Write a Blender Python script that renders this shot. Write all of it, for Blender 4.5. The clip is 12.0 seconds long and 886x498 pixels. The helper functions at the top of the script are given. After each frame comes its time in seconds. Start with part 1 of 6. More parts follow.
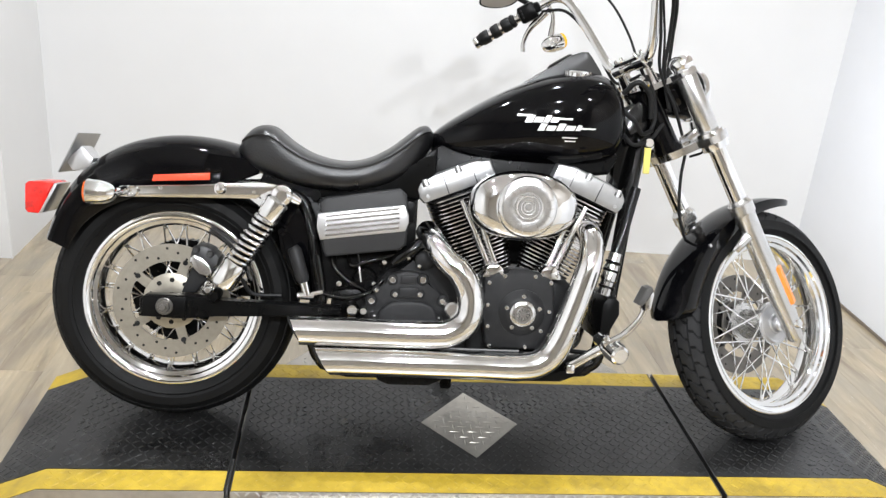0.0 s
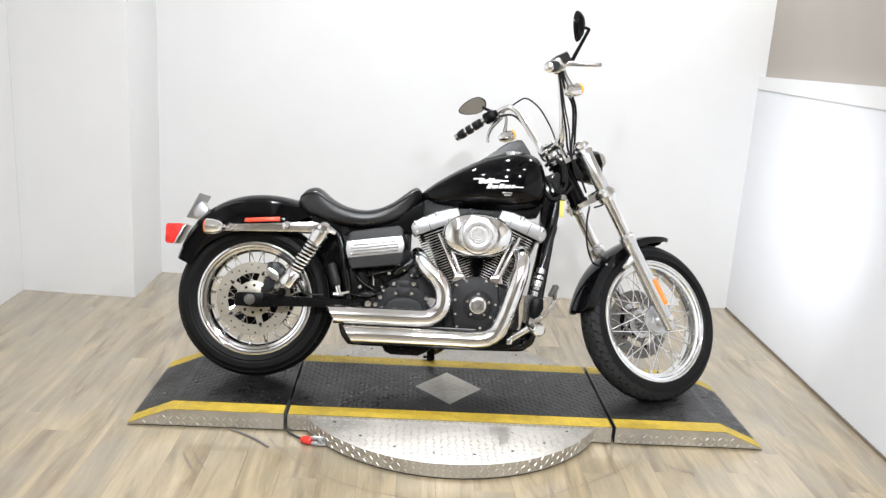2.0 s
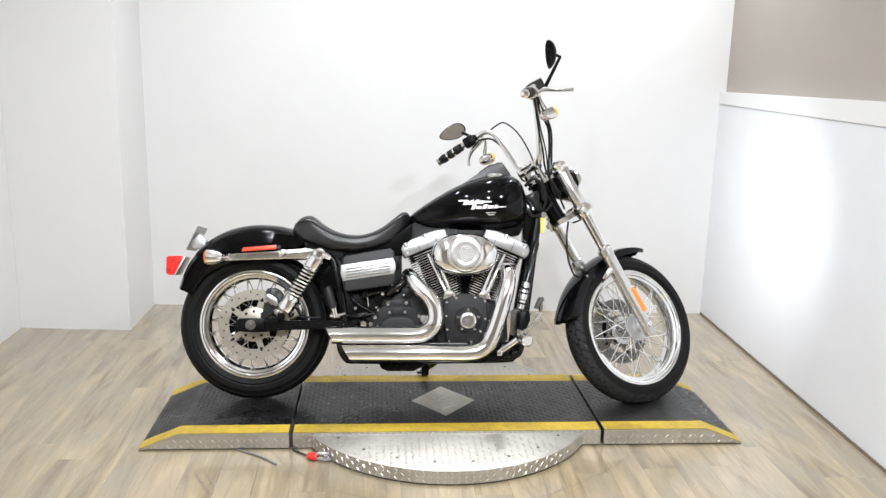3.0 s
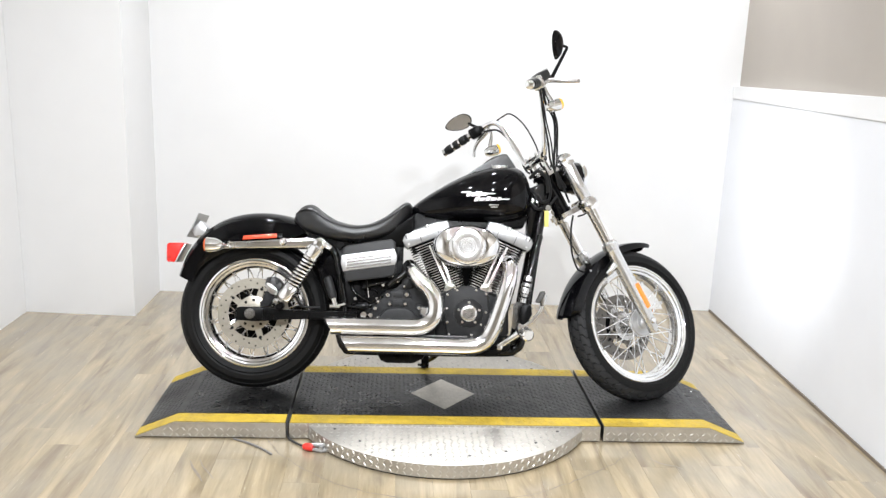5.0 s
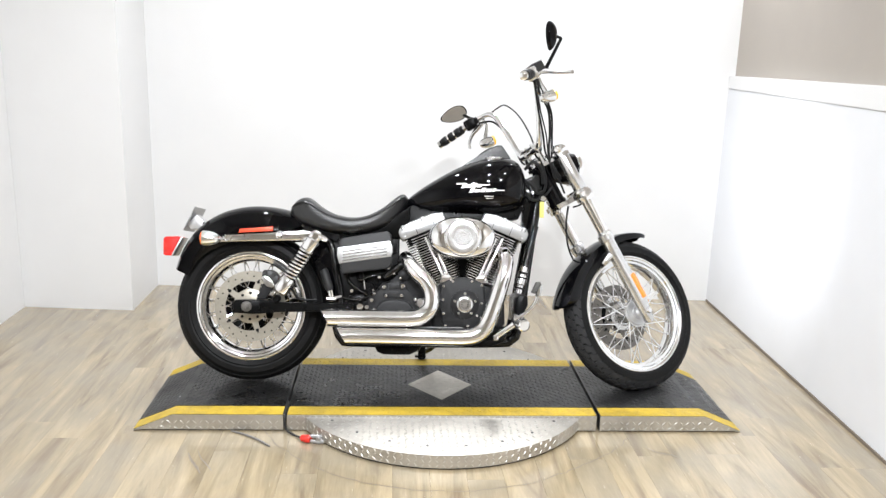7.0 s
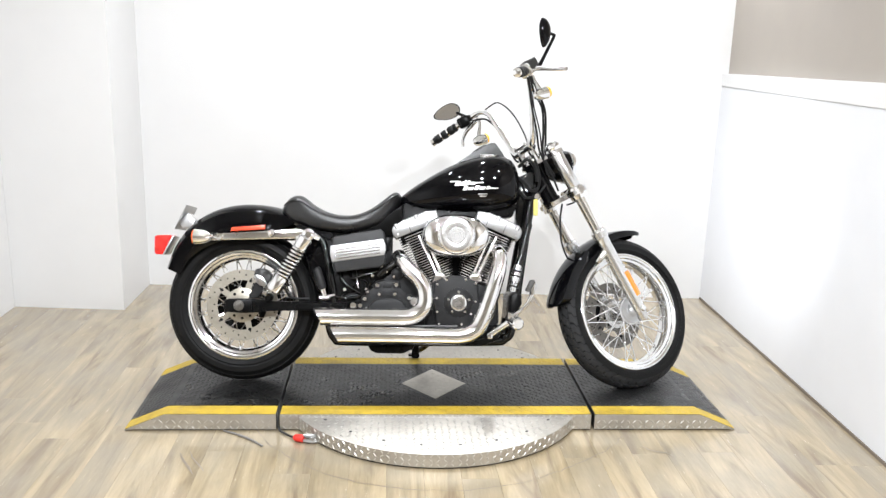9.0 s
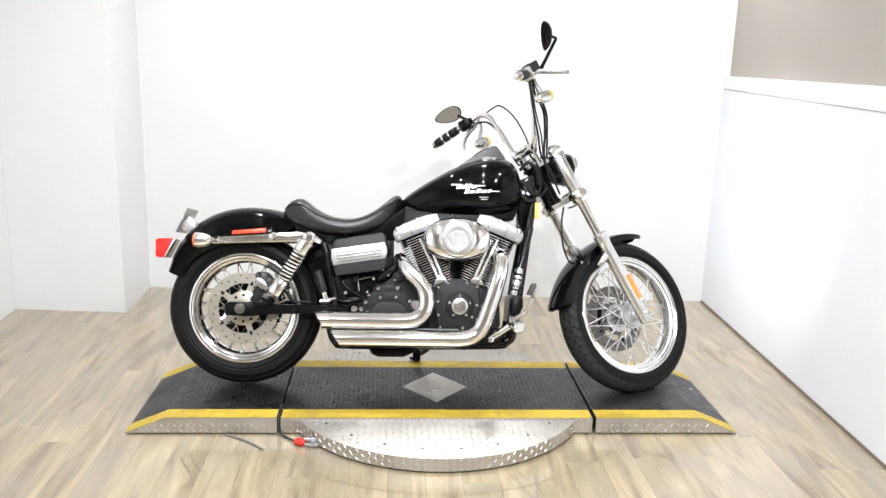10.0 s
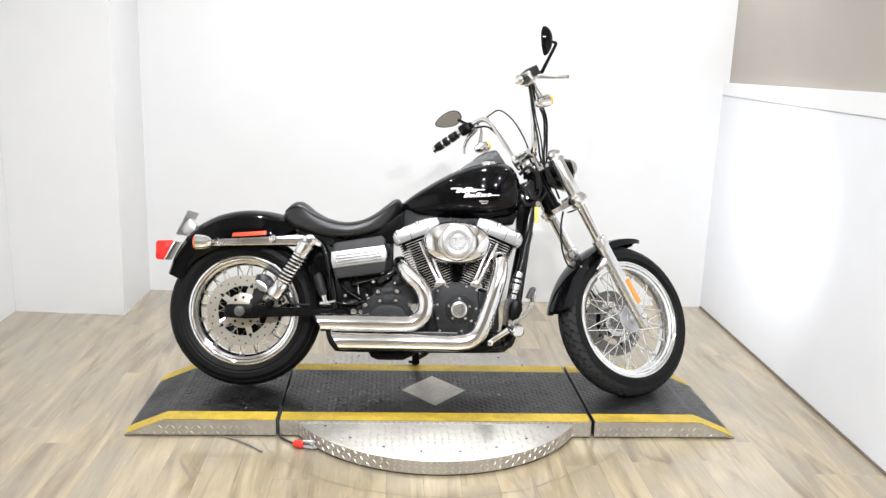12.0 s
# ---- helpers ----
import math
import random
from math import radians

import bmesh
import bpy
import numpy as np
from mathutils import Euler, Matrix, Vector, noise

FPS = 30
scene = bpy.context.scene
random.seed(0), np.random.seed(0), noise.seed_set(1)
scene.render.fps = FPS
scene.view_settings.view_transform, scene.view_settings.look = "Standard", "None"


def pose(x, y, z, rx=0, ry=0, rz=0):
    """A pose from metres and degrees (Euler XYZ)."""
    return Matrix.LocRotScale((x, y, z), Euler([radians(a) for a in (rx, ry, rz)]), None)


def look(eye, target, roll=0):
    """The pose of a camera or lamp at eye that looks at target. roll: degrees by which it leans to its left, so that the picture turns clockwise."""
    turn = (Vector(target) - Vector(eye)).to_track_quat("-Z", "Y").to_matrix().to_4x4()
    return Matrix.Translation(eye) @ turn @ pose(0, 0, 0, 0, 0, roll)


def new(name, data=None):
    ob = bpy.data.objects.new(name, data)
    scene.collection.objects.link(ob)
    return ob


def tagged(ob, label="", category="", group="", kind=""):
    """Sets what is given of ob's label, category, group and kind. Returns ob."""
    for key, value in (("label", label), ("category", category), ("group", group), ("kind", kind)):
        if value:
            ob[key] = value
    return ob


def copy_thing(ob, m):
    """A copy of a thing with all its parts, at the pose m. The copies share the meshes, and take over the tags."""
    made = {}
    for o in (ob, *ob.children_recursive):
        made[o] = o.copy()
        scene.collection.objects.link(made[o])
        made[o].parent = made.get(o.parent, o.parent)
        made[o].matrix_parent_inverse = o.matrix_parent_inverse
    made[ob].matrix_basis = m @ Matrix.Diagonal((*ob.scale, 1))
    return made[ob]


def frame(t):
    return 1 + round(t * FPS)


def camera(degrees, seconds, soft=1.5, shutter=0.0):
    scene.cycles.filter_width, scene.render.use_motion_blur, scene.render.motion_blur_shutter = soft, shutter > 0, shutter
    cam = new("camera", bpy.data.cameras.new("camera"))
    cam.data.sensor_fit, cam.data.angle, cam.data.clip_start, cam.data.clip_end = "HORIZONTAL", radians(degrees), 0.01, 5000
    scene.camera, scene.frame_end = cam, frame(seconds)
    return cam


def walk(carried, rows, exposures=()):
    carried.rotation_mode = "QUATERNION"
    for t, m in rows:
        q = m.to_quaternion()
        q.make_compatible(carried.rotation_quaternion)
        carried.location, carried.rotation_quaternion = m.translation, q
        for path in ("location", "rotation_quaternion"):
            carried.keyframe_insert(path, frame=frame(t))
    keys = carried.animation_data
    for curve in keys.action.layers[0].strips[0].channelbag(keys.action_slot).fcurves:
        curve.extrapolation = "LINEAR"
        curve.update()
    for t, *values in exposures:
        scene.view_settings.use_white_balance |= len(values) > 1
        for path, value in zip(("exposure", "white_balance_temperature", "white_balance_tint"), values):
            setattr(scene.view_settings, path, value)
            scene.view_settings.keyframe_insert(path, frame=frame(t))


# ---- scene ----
cam = camera(55.49, 12.0, soft=1.4)
# seconds, eye, yaw, pitch, roll
PATH = [
    (0.0, -0.356, -1.918, 1.334, -7.18, -21.52, -5.14),
    (0.5, -0.293, -2.298, 1.367, -4.14, -18.10, -2.79),
    (1.0, -0.295, -2.652, 1.390, -4.40, -14.80, -3.32),
    (1.5, -0.294, -2.919, 1.433, -3.04, -13.63, -1.56),
    (2.0, -0.209, -3.110, 1.420, -2.82, -14.13, -3.63),
    (2.5, -0.224, -3.213, 1.455, -2.80, -14.04, -1.56),
    (3.0, -0.279, -3.281, 1.455, -4.58, -12.64, -1.38),
    (5.0, -0.217, -3.249, 1.450, -3.44, -13.26, -2.18),
    (5.5, -0.215, -3.253, 1.453, -3.54, -13.15, -2.06),
    (6.0, -0.211, -3.253, 1.443, -3.34, -13.34, -2.10),
    (6.5, -0.206, -3.259, 1.450, -3.32, -13.26, -1.93),
    (7.0, -0.200, -3.261, 1.447, -3.45, -13.73, -1.73),
    (9.0, -0.202, -3.245, 1.438, -3.96, -13.76, -1.72),
    (9.5, -0.207, -3.242, 1.444, -4.01, -13.81, -1.80),
    (10.0, -0.203, -3.239, 1.445, -3.89, -13.68, -1.74),
    (10.5, -0.204, -3.238, 1.442, -4.01, -13.45, -1.65),
    (11.0, -0.204, -3.246, 1.443, -4.03, -13.48, -2.03),
    (11.5, -0.206, -3.249, 1.441, -3.94, -13.42, -2.15),
    (12.0, -0.205, -3.250, 1.435, -3.93, -13.23, -2.05),
]
walk(cam, [(t, pose(x, y, z, 90 + pitch, 0, yaw) @ pose(0, 0, 0, 0, 0, -roll)) for t, x, y, z, yaw, pitch, roll in PATH],
     exposures=[(0.0, 0.05), (0.5, 0.0), (1.5, 0.0), (2.5, 0.03), (3.0, -0.02), (5.0, 0.18), (7.0, 0.20), (9.0, 0.23), (10.0, 0.24), (12.0, 0.15)])

# ---- light ----
world = bpy.data.worlds.new("booth_world")
scene.world = world
world.use_nodes = True
world.node_tree.nodes["Background"].inputs["Color"].default_value = (1.0, 0.98, 0.95, 1)
world.node_tree.nodes["Background"].inputs["Strength"].default_value = 0.05


def lamp(name, x, y, z, size, watts, target, tone=(0.92, 0.951, 1.0)):
    data = bpy.data.lights.new(name, "AREA")
    data.shape, data.size, data.energy, data.color, data.spread = "DISK", size, watts, tone, radians(145)
    ob = new(name, data)
    ob.matrix_world = look((x, y, z), target)
    return ob


# nine round studio lamps at the ceiling in three rows; front row added as fill
CEILING = 2.9
LAMPS = [(-0.95, -3.5, 34), (0.0, -3.5, 32), (0.95, -3.5, 30), (-0.95, -1.6, 19), (0.0, -1.6, 17), (0.95, -1.6, 15), (-0.95, 0.6, 14), (0.0, 0.6, 15), (1.18, 0.98, 16)]


def lamp_place(lx, ly):
    """Where a lamp hangs and how it is turned: the row nearest the booth's front is tilted towards the stand."""
    if ly > -3:
        return pose(lx, ly, CEILING)
    return pose(lx, ly, CEILING - 0.045, 42, 0, lx * 8)


for lx, ly, watts in LAMPS:
    here = lamp_place(lx, ly)
    lamp("ceiling_lamp", *(here @ Vector((0, 0, -0.12))), 0.09, watts, here @ Vector((0, 0.0002, -1)))

# beam of the motorcycle's lit headlamp on the side wall
beam = bpy.data.lights.new("headlamp_beam", "SPOT")
beam.energy, beam.color, beam.spot_size, beam.spot_blend, beam.shadow_soft_size = 38, (0.90, 0.94, 1.0), radians(80), 1.0, 0.05
new("headlamp_beam", beam).matrix_world = look((0.615, 0.335, 0.925), (1.643, 0.63, 0.72))


# ---- materials ----
def shader(name):
    m = bpy.data.materials.new(name)
    m.use_nodes = True
    return m, m.node_tree, m.node_tree.nodes["Principled BSDF"]


def link(tree, a, b):
    tree.links.new(a, b)


def node(tree, kind, **values):
    n = tree.nodes.new(kind)
    for key, value in values.items():
        n.inputs[key.replace("_", " ")].default_value = value
    return n


def surface(name, colour, rough=0.5, metal=0.0, vary=0.12, scale=30.0, bump=0.0, bump_scale=200.0, coat=0.0, spec=0.5):
    """Plain material with two scales of tone and roughness variation and a fine relief."""
    m, tree, bsdf = shader(name)
    co = tree.nodes.new("ShaderNodeTexCoord")
    big = node(tree, "ShaderNodeTexNoise", Scale=scale * 0.15, Detail=4.0)
    fine = node(tree, "ShaderNodeTexNoise", Scale=scale, Detail=6.0)
    link(tree, co.outputs["Object"], big.inputs["Vector"])
    link(tree, co.outputs["Object"], fine.inputs["Vector"])
    both = node(tree, "ShaderNodeMath")
    both.operation = "ADD"
    link(tree, big.outputs["Fac"], both.inputs[0])
    link(tree, fine.outputs["Fac"], both.inputs[1])
    ramp = node(tree, "ShaderNodeMapRange", From_Min=0.6, From_Max=1.4, To_Min=1 - vary, To_Max=1 + vary)
    link(tree, both.outputs[0], ramp.inputs["Value"])
    tint = tree.nodes.new("ShaderNodeMix")
    tint.data_type, tint.blend_type = "RGBA", "MULTIPLY"
    tint.inputs["Factor"].default_value = 1.0
    tint.inputs["A"].default_value = (*colour, 1)
    grey = tree.nodes.new("ShaderNodeCombineColor")
    for k in range(3):
        link(tree, ramp.outputs[0], grey.inputs[k])
    link(tree, grey.outputs[0], tint.inputs["B"])
    link(tree, tint.outputs["Result"], bsdf.inputs["Base Color"])
    rr = node(tree, "ShaderNodeMapRange", From_Min=0.6, From_Max=1.4, To_Min=max(0.02, rough * (1 - 1.2 * vary)), To_Max=min(1.0, rough * (1 + 1.2 * vary)))
    link(tree, both.outputs[0], rr.inputs["Value"])
    link(tree, rr.outputs[0], bsdf.inputs["Roughness"])
    bsdf.inputs["Metallic"].default_value = metal
    bsdf.inputs["Specular IOR Level"].default_value = spec
    bsdf.inputs["Coat Weight"].default_value = coat
    bsdf.inputs["Coat Roughness"].default_value = 0.03
    if bump:
        relief = node(tree, "ShaderNodeTexNoise", Scale=bump_scale, Detail=3.0)
        link(tree, co.outputs["Object"], relief.inputs["Vector"])
        b = node(tree, "ShaderNodeBump", Strength=bump, Distance=0.002)
        link(tree, relief.outputs["Fac"], b.inputs["Height"])
        link(tree, b.outputs["Normal"], bsdf.inputs["Normal"])
    return m


def plank_wood():
    """Streaky printed oak boards: every board takes its own tone, long grain runs along y."""
    m, tree, bsdf = shader("vinyl_oak")
    co = tree.nodes.new("ShaderNodeTexCoord")
    info = tree.nodes.new("ShaderNodeObjectInfo")
    shift = node(tree, "ShaderNodeVectorMath")
    shift.operation = "MULTIPLY_ADD"
    comb = tree.nodes.new("ShaderNodeCombineXYZ")
    for k in range(3):
        link(tree, info.outputs["Random"], comb.inputs[k])
    link(tree, comb.outputs[0], shift.inputs[0])
    shift.inputs[1].default_value = (37, 53, 71)
    link(tree, co.outputs["Object"], shift.inputs[2])
    stretch = node(tree, "ShaderNodeMapping")
    stretch.inputs["Scale"].default_value = (1.0, 0.10, 1.0)
    link(tree, shift.outputs[0], stretch.inputs["Vector"])
    streak = node(tree, "ShaderNodeTexNoise", Scale=10.0, Detail=5.0, Roughness=0.58, Distortion=1.2)
    grain = node(tree, "ShaderNodeTexNoise", Scale=110.0, Detail=6.0, Roughness=0.7)
    cloud = node(tree, "ShaderNodeTexNoise", Scale=3.2, Detail=3.0)
    link(tree, stretch.outputs[0], streak.inputs["Vector"])
    link(tree, stretch.outputs[0], grain.inputs["Vector"])
    link(tree, shift.outputs[0], cloud.inputs["Vector"])
    ramp = tree.nodes.new("ShaderNodeValToRGB")
    ramp.color_ramp.elements[0].position, ramp.color_ramp.elements[0].color = 0.33, (0.185, 0.138, 0.088, 1)
    ramp.color_ramp.elements[1].position, ramp.color_ramp.elements[1].color = 0.68, (0.440, 0.354, 0.222, 1)
    mid = ramp.color_ramp.elements.new(0.47)
    mid.color = (0.306, 0.242, 0.147, 1)
    link(tree, streak.outputs["Fac"], ramp.inputs["Fac"])
    greyed = tree.nodes.new("ShaderNodeMix")
    greyed.data_type = "RGBA"
    tone = node(tree, "ShaderNodeMapRange", From_Min=0.35, From_Max=0.65, To_Min=0.0, To_Max=0.65)
    link(tree, cloud.outputs["Fac"], tone.inputs["Value"])
    link(tree, tone.outputs[0], greyed.inputs["Factor"])
    link(tree, ramp.outputs["Color"], greyed.inputs["A"])
    greyed.inputs["B"].default_value = (0.264, 0.228, 0.168, 1)
    board = node(tree, "ShaderNodeMapRange", To_Min=0.94, To_Max=1.05)
    link(tree, info.outputs["Random"], board.inputs["Value"])
    gr = node(tree, "ShaderNodeMapRange", From_Min=0.3, From_Max=0.7, To_Min=0.91, To_Max=1.06)
    link(tree, grain.outputs["Fac"], gr.inputs["Value"])
    mul = node(tree, "ShaderNodeMath")
    mul.operation = "MULTIPLY"
    link(tree, board.outputs[0], mul.inputs[0])
    link(tree, gr.outputs[0], mul.inputs[1])
    scaled = node(tree, "ShaderNodeVectorMath")
    scaled.operation = "SCALE"
    link(tree, greyed.outputs["Result"], scaled.inputs[0])
    link(tree, mul.outputs[0], scaled.inputs["Scale"])
    link(tree, scaled.outputs[0], bsdf.inputs["Base Color"])
    rr = node(tree, "ShaderNodeMapRange", From_Min=0.3, From_Max=0.7, To_Min=0.17, To_Max=0.28)
    link(tree, grain.outputs["Fac"], rr.inputs["Value"])
    link(tree, rr.outputs[0], bsdf.inputs["Roughness"])
    bsdf.inputs["Specular IOR Level"].default_value = 0.6
    bsdf.inputs["Coat Weight"].default_value = 0.7
    bsdf.inputs["Coat Roughness"].default_value = 0.16
    bsdf.inputs["Coat IOR"].default_value = 1.6
    b = node(tree, "ShaderNodeBump", Strength=0.05, Distance=0.002)
    link(tree, grain.outputs["Fac"], b.inputs["Height"])
    link(tree, b.outputs["Normal"], bsdf.inputs["Normal"])
    return m


WALL_WHITE = surface("wall_paint_white", (0.715, 0.712, 0.708), 0.55, vary=0.02, scale=6, bump=0.08, bump_scale=260)
WALL_COOL = surface("wall_paint_cool_white", (0.70, 0.708, 0.73), 0.5, vary=0.03, scale=5, bump=0.08, bump_scale=260)
WALL_TAN = surface("wall_greige", (0.36, 0.325, 0.285), 0.6, vary=0.04, scale=6, bump=0.08, bump_scale=260)
CEIL = surface("ceiling_paint", (0.66, 0.66, 0.655), 0.8, vary=0.03, scale=8)
OAK = plank_wood()
SCUFF = surface("floor_scuff", (0.20, 0.165, 0.125), 0.6, vary=0.3, scale=60)
GAP = surface("floor_joint", (0.16, 0.13, 0.10), 0.8)
# the cream cast puts the floor's reflection into the plate's colour
ALU = surface("tread_plate_aluminium", (0.50, 0.475, 0.43), 0.44, 0.90, vary=0.16, scale=60, bump=0.05, bump_scale=400)
ALU_WORN = surface("worn_tread_bars", (0.58, 0.565, 0.53), 0.34, 0.85, vary=0.15, scale=90)
RUBBER_MAT = surface("deck_coating_black", (0.012, 0.0118, 0.0115), 0.34, vary=0.5, scale=14, spec=0.55, bump=0.15, bump_scale=300)


def stain(m, light, dark, scale, low, high):
    """Damp-looking stains with soft edges in a material's base colour."""
    tree = m.node_tree
    tint = next(n for n in tree.nodes if n.bl_idname == "ShaderNodeMix")
    co = tree.nodes.new("ShaderNodeTexCoord")
    noise = node(tree, "ShaderNodeTexNoise", Scale=scale, Detail=5.0, Roughness=0.6)
    link(tree, co.outputs["Object"], noise.inputs["Vector"])
    edge = node(tree, "ShaderNodeMapRange", From_Min=low, From_Max=high)
    link(tree, noise.outputs["Fac"], edge.inputs["Value"])
    mix = tree.nodes.new("ShaderNodeMix")
    mix.data_type = "RGBA"
    mix.inputs["A"].default_value, mix.inputs["B"].default_value = (*light, 1), (*dark, 1)
    link(tree, edge.outputs[0], mix.inputs["Factor"])
    link(tree, mix.outputs["Result"], tint.inputs["A"])


stain(RUBBER_MAT, (0.0145, 0.0143, 0.014), (0.006, 0.006, 0.006), 4.2, 0.50, 0.60)
YELLOW = surface("yellow_safety_tape", (0.40, 0.275, 0.034), 0.5, vary=0.28, scale=40, bump=0.08, bump_scale=150)
stain(YELLOW, (0.44, 0.305, 0.028), (0.31, 0.215, 0.03), 9.0, 0.52, 0.70)
STEEL_DARK = surface("dark_steel", (0.08, 0.08, 0.08), 0.4, 0.8)
WALL_GREY = surface("unseen_wall_off_white", (0.72, 0.71, 0.69), 0.6, vary=0.05, scale=6)
WALL_BEIGE = surface("unseen_wall_beige", (0.58, 0.55, 0.51), 0.6, vary=0.05, scale=6)
RED_PLASTIC = surface("red_plastic", (0.62, 0.03, 0.02), 0.35)
CABLE_BLACK = surface("black_cable", (0.02, 0.02, 0.02), 0.45)
GREY_LEAD = surface("grey_lead", (0.16, 0.15, 0.14), 0.5)


# ---- mesh helpers ----
def box(bm, x0, x1, y0, y1, z0, z1, bevel=0.0, seg=2):
    vs = [bm.verts.new((x, y, z)) for z in (z0, z1) for y in (y0, y1) for x in (x0, x1)]
    faces = [bm.faces.new([vs[i] for i in q]) for q in ((0, 2, 3, 1), (4, 5, 7, 6), (0, 1, 5, 4), (2, 6, 7, 3), (0, 4, 6, 2), (1, 3, 7, 5))]
    if bevel:
        edges = {e for f in faces for e in f.edges}
        bmesh.ops.bevel(bm, geom=list(edges), offset=bevel, segments=seg, affect="EDGES", profile=0.5)
    return vs


def ring_faces(bm, a, b):
    n = len(a)
    for i in range(n):
        bm.faces.new((a[i], a[(i + 1) % n], b[(i + 1) % n], b[i]))


def basis(d):
    d = Vector(d).normalized()
    u = d.orthogonal().normalized()
    if abs(d.y) < 0.95:
        u = d.cross(Vector((0, 1, 0))).normalized()
    return d, u, d.cross(u).normalized()


def loft(bm, rings, caps=True):
    made = [[bm.verts.new(p) for p in ring] for ring in rings]
    for a, b in zip(made, made[1:]):
        ring_faces(bm, a, b)
    if caps:
        bm.faces.new(list(reversed(made[0])))
        bm.faces.new(made[-1])
    return made


def tube(bm, pts, r, seg=12, smooth=0, caps=True):
    """A round bar along a line of points; r: one radius or one for each point; smooth: points added between."""
    pts = [Vector(p) for p in pts]
    rs = list(r) if isinstance(r, (list, tuple)) else [r] * len(pts)
    if smooth:
        fine, fr = [], []
        ext = [2 * pts[0] - pts[1]] + pts + [2 * pts[-1] - pts[-2]]
        for i in range(len(pts) - 1):
            p0, p1, p2, p3 = ext[i:i + 4]
            for k in range(smooth):
                t = k / smooth
                fine.append(0.5 * (2 * p1 + (p2 - p0) * t + (2 * p0 - 5 * p1 + 4 * p2 - p3) * t * t + (3 * p1 - p0 - 3 * p2 + p3) * t ** 3))
                fr.append(rs[i] * (1 - t) + rs[i + 1] * t)
        pts, rs = fine + [pts[-1]], fr + [rs[-1]]
    rings, u = [], None
    for i, p in enumerate(pts):
        d = (pts[min(i + 1, len(pts) - 1)] - pts[max(i - 1, 0)]).normalized()
        if u is None:
            u = basis(d)[1]
        u = (u - d * u.dot(d)).normalized()
        v = d.cross(u)
        rings.append([p + (u * math.cos(k * math.tau / seg) + v * math.sin(k * math.tau / seg)) * rs[i] for k in range(seg)])
    return loft(bm, rings, caps)


def lathe(bm, profile, centre, axis=(0, -1, 0), seg=48, closed=False):
    """Turns (radius, height) pairs about an axis; closed: the profile is a loop, as in a tyre."""
    d, u, v = basis(axis)
    c = Vector(centre)
    made = []
    for r, h in profile:
        if r < 1e-5:
            made.append([bm.verts.new(c + d * h)])
        else:
            made.append([bm.verts.new(c + d * h + (u * math.cos(k * math.tau / seg) + v * math.sin(k * math.tau / seg)) * r) for k in range(seg)])
    pairs = list(zip(made, made[1:])) + ([(made[-1], made[0])] if closed else [])
    for a, b in pairs:
        if len(a) == 1 and len(b) == 1:
            continue
        for k in range(seg):
            if len(a) == 1:
                bm.faces.new((a[0], b[k], b[(k + 1) % seg]))
            elif len(b) == 1:
                bm.faces.new((a[k], b[0], a[(k + 1) % seg]))
            else:
                bm.faces.new((a[k], b[k], b[(k + 1) % seg], a[(k + 1) % seg]))
    return made


def prism(bm, outline, y0, y1, bevel=0.0, seg=2):
    """An outline in x and z, drawn out from y0 to y1."""
    a = [bm.verts.new((x, y0, z)) for x, z in outline]
    b = [bm.verts.new((x, y1, z)) for x, z in outline]
    ring_faces(bm, a, b)
    f0, f1 = bm.faces.new(list(reversed(a))), bm.faces.new(b)
    if bevel:
        bmesh.ops.bevel(bm, geom=list(f0.edges) + list(f1.edges), offset=bevel, segments=seg, affect="EDGES", profile=0.5)


def mesh_of(name, bm, material, crease=38):
    bmesh.ops.recalc_face_normals(bm, faces=bm.faces)
    for f in bm.faces:
        f.smooth = True
    for e in bm.edges:
        e.smooth = not (len(e.link_faces) == 2 and e.calc_face_angle(0) > radians(crease))
    me = bpy.data.meshes.new(name)
    bm.to_mesh(me)
    bm.free()
    for m in (material if isinstance(material, (list, tuple)) else [material]):
        me.materials.append(m)
    return me


def part(name, bm, material, parent, label="", m=None, crease=38):
    ob = new(name, mesh_of(name, bm, material, crease))
    ob.parent = parent
    if m is not None:
        ob.matrix_basis = m
    return tagged(ob, label) if label else ob


def thing(name, m, label, category, group="", kind=""):
    ob = new(name)
    ob.matrix_basis = m
    return tagged(ob, label, category, group, kind)


def solid(name, bm, material, label, category, kind="", m=None):
    ob = new(name, mesh_of(name, bm, material))
    if m is not None:
        ob.matrix_basis = m
    return tagged(ob, label, category, "", kind)


# ---- room ----
X_LEFT, X_RIGHT, Y_FRONT = -2.18, 1.625, -5.2


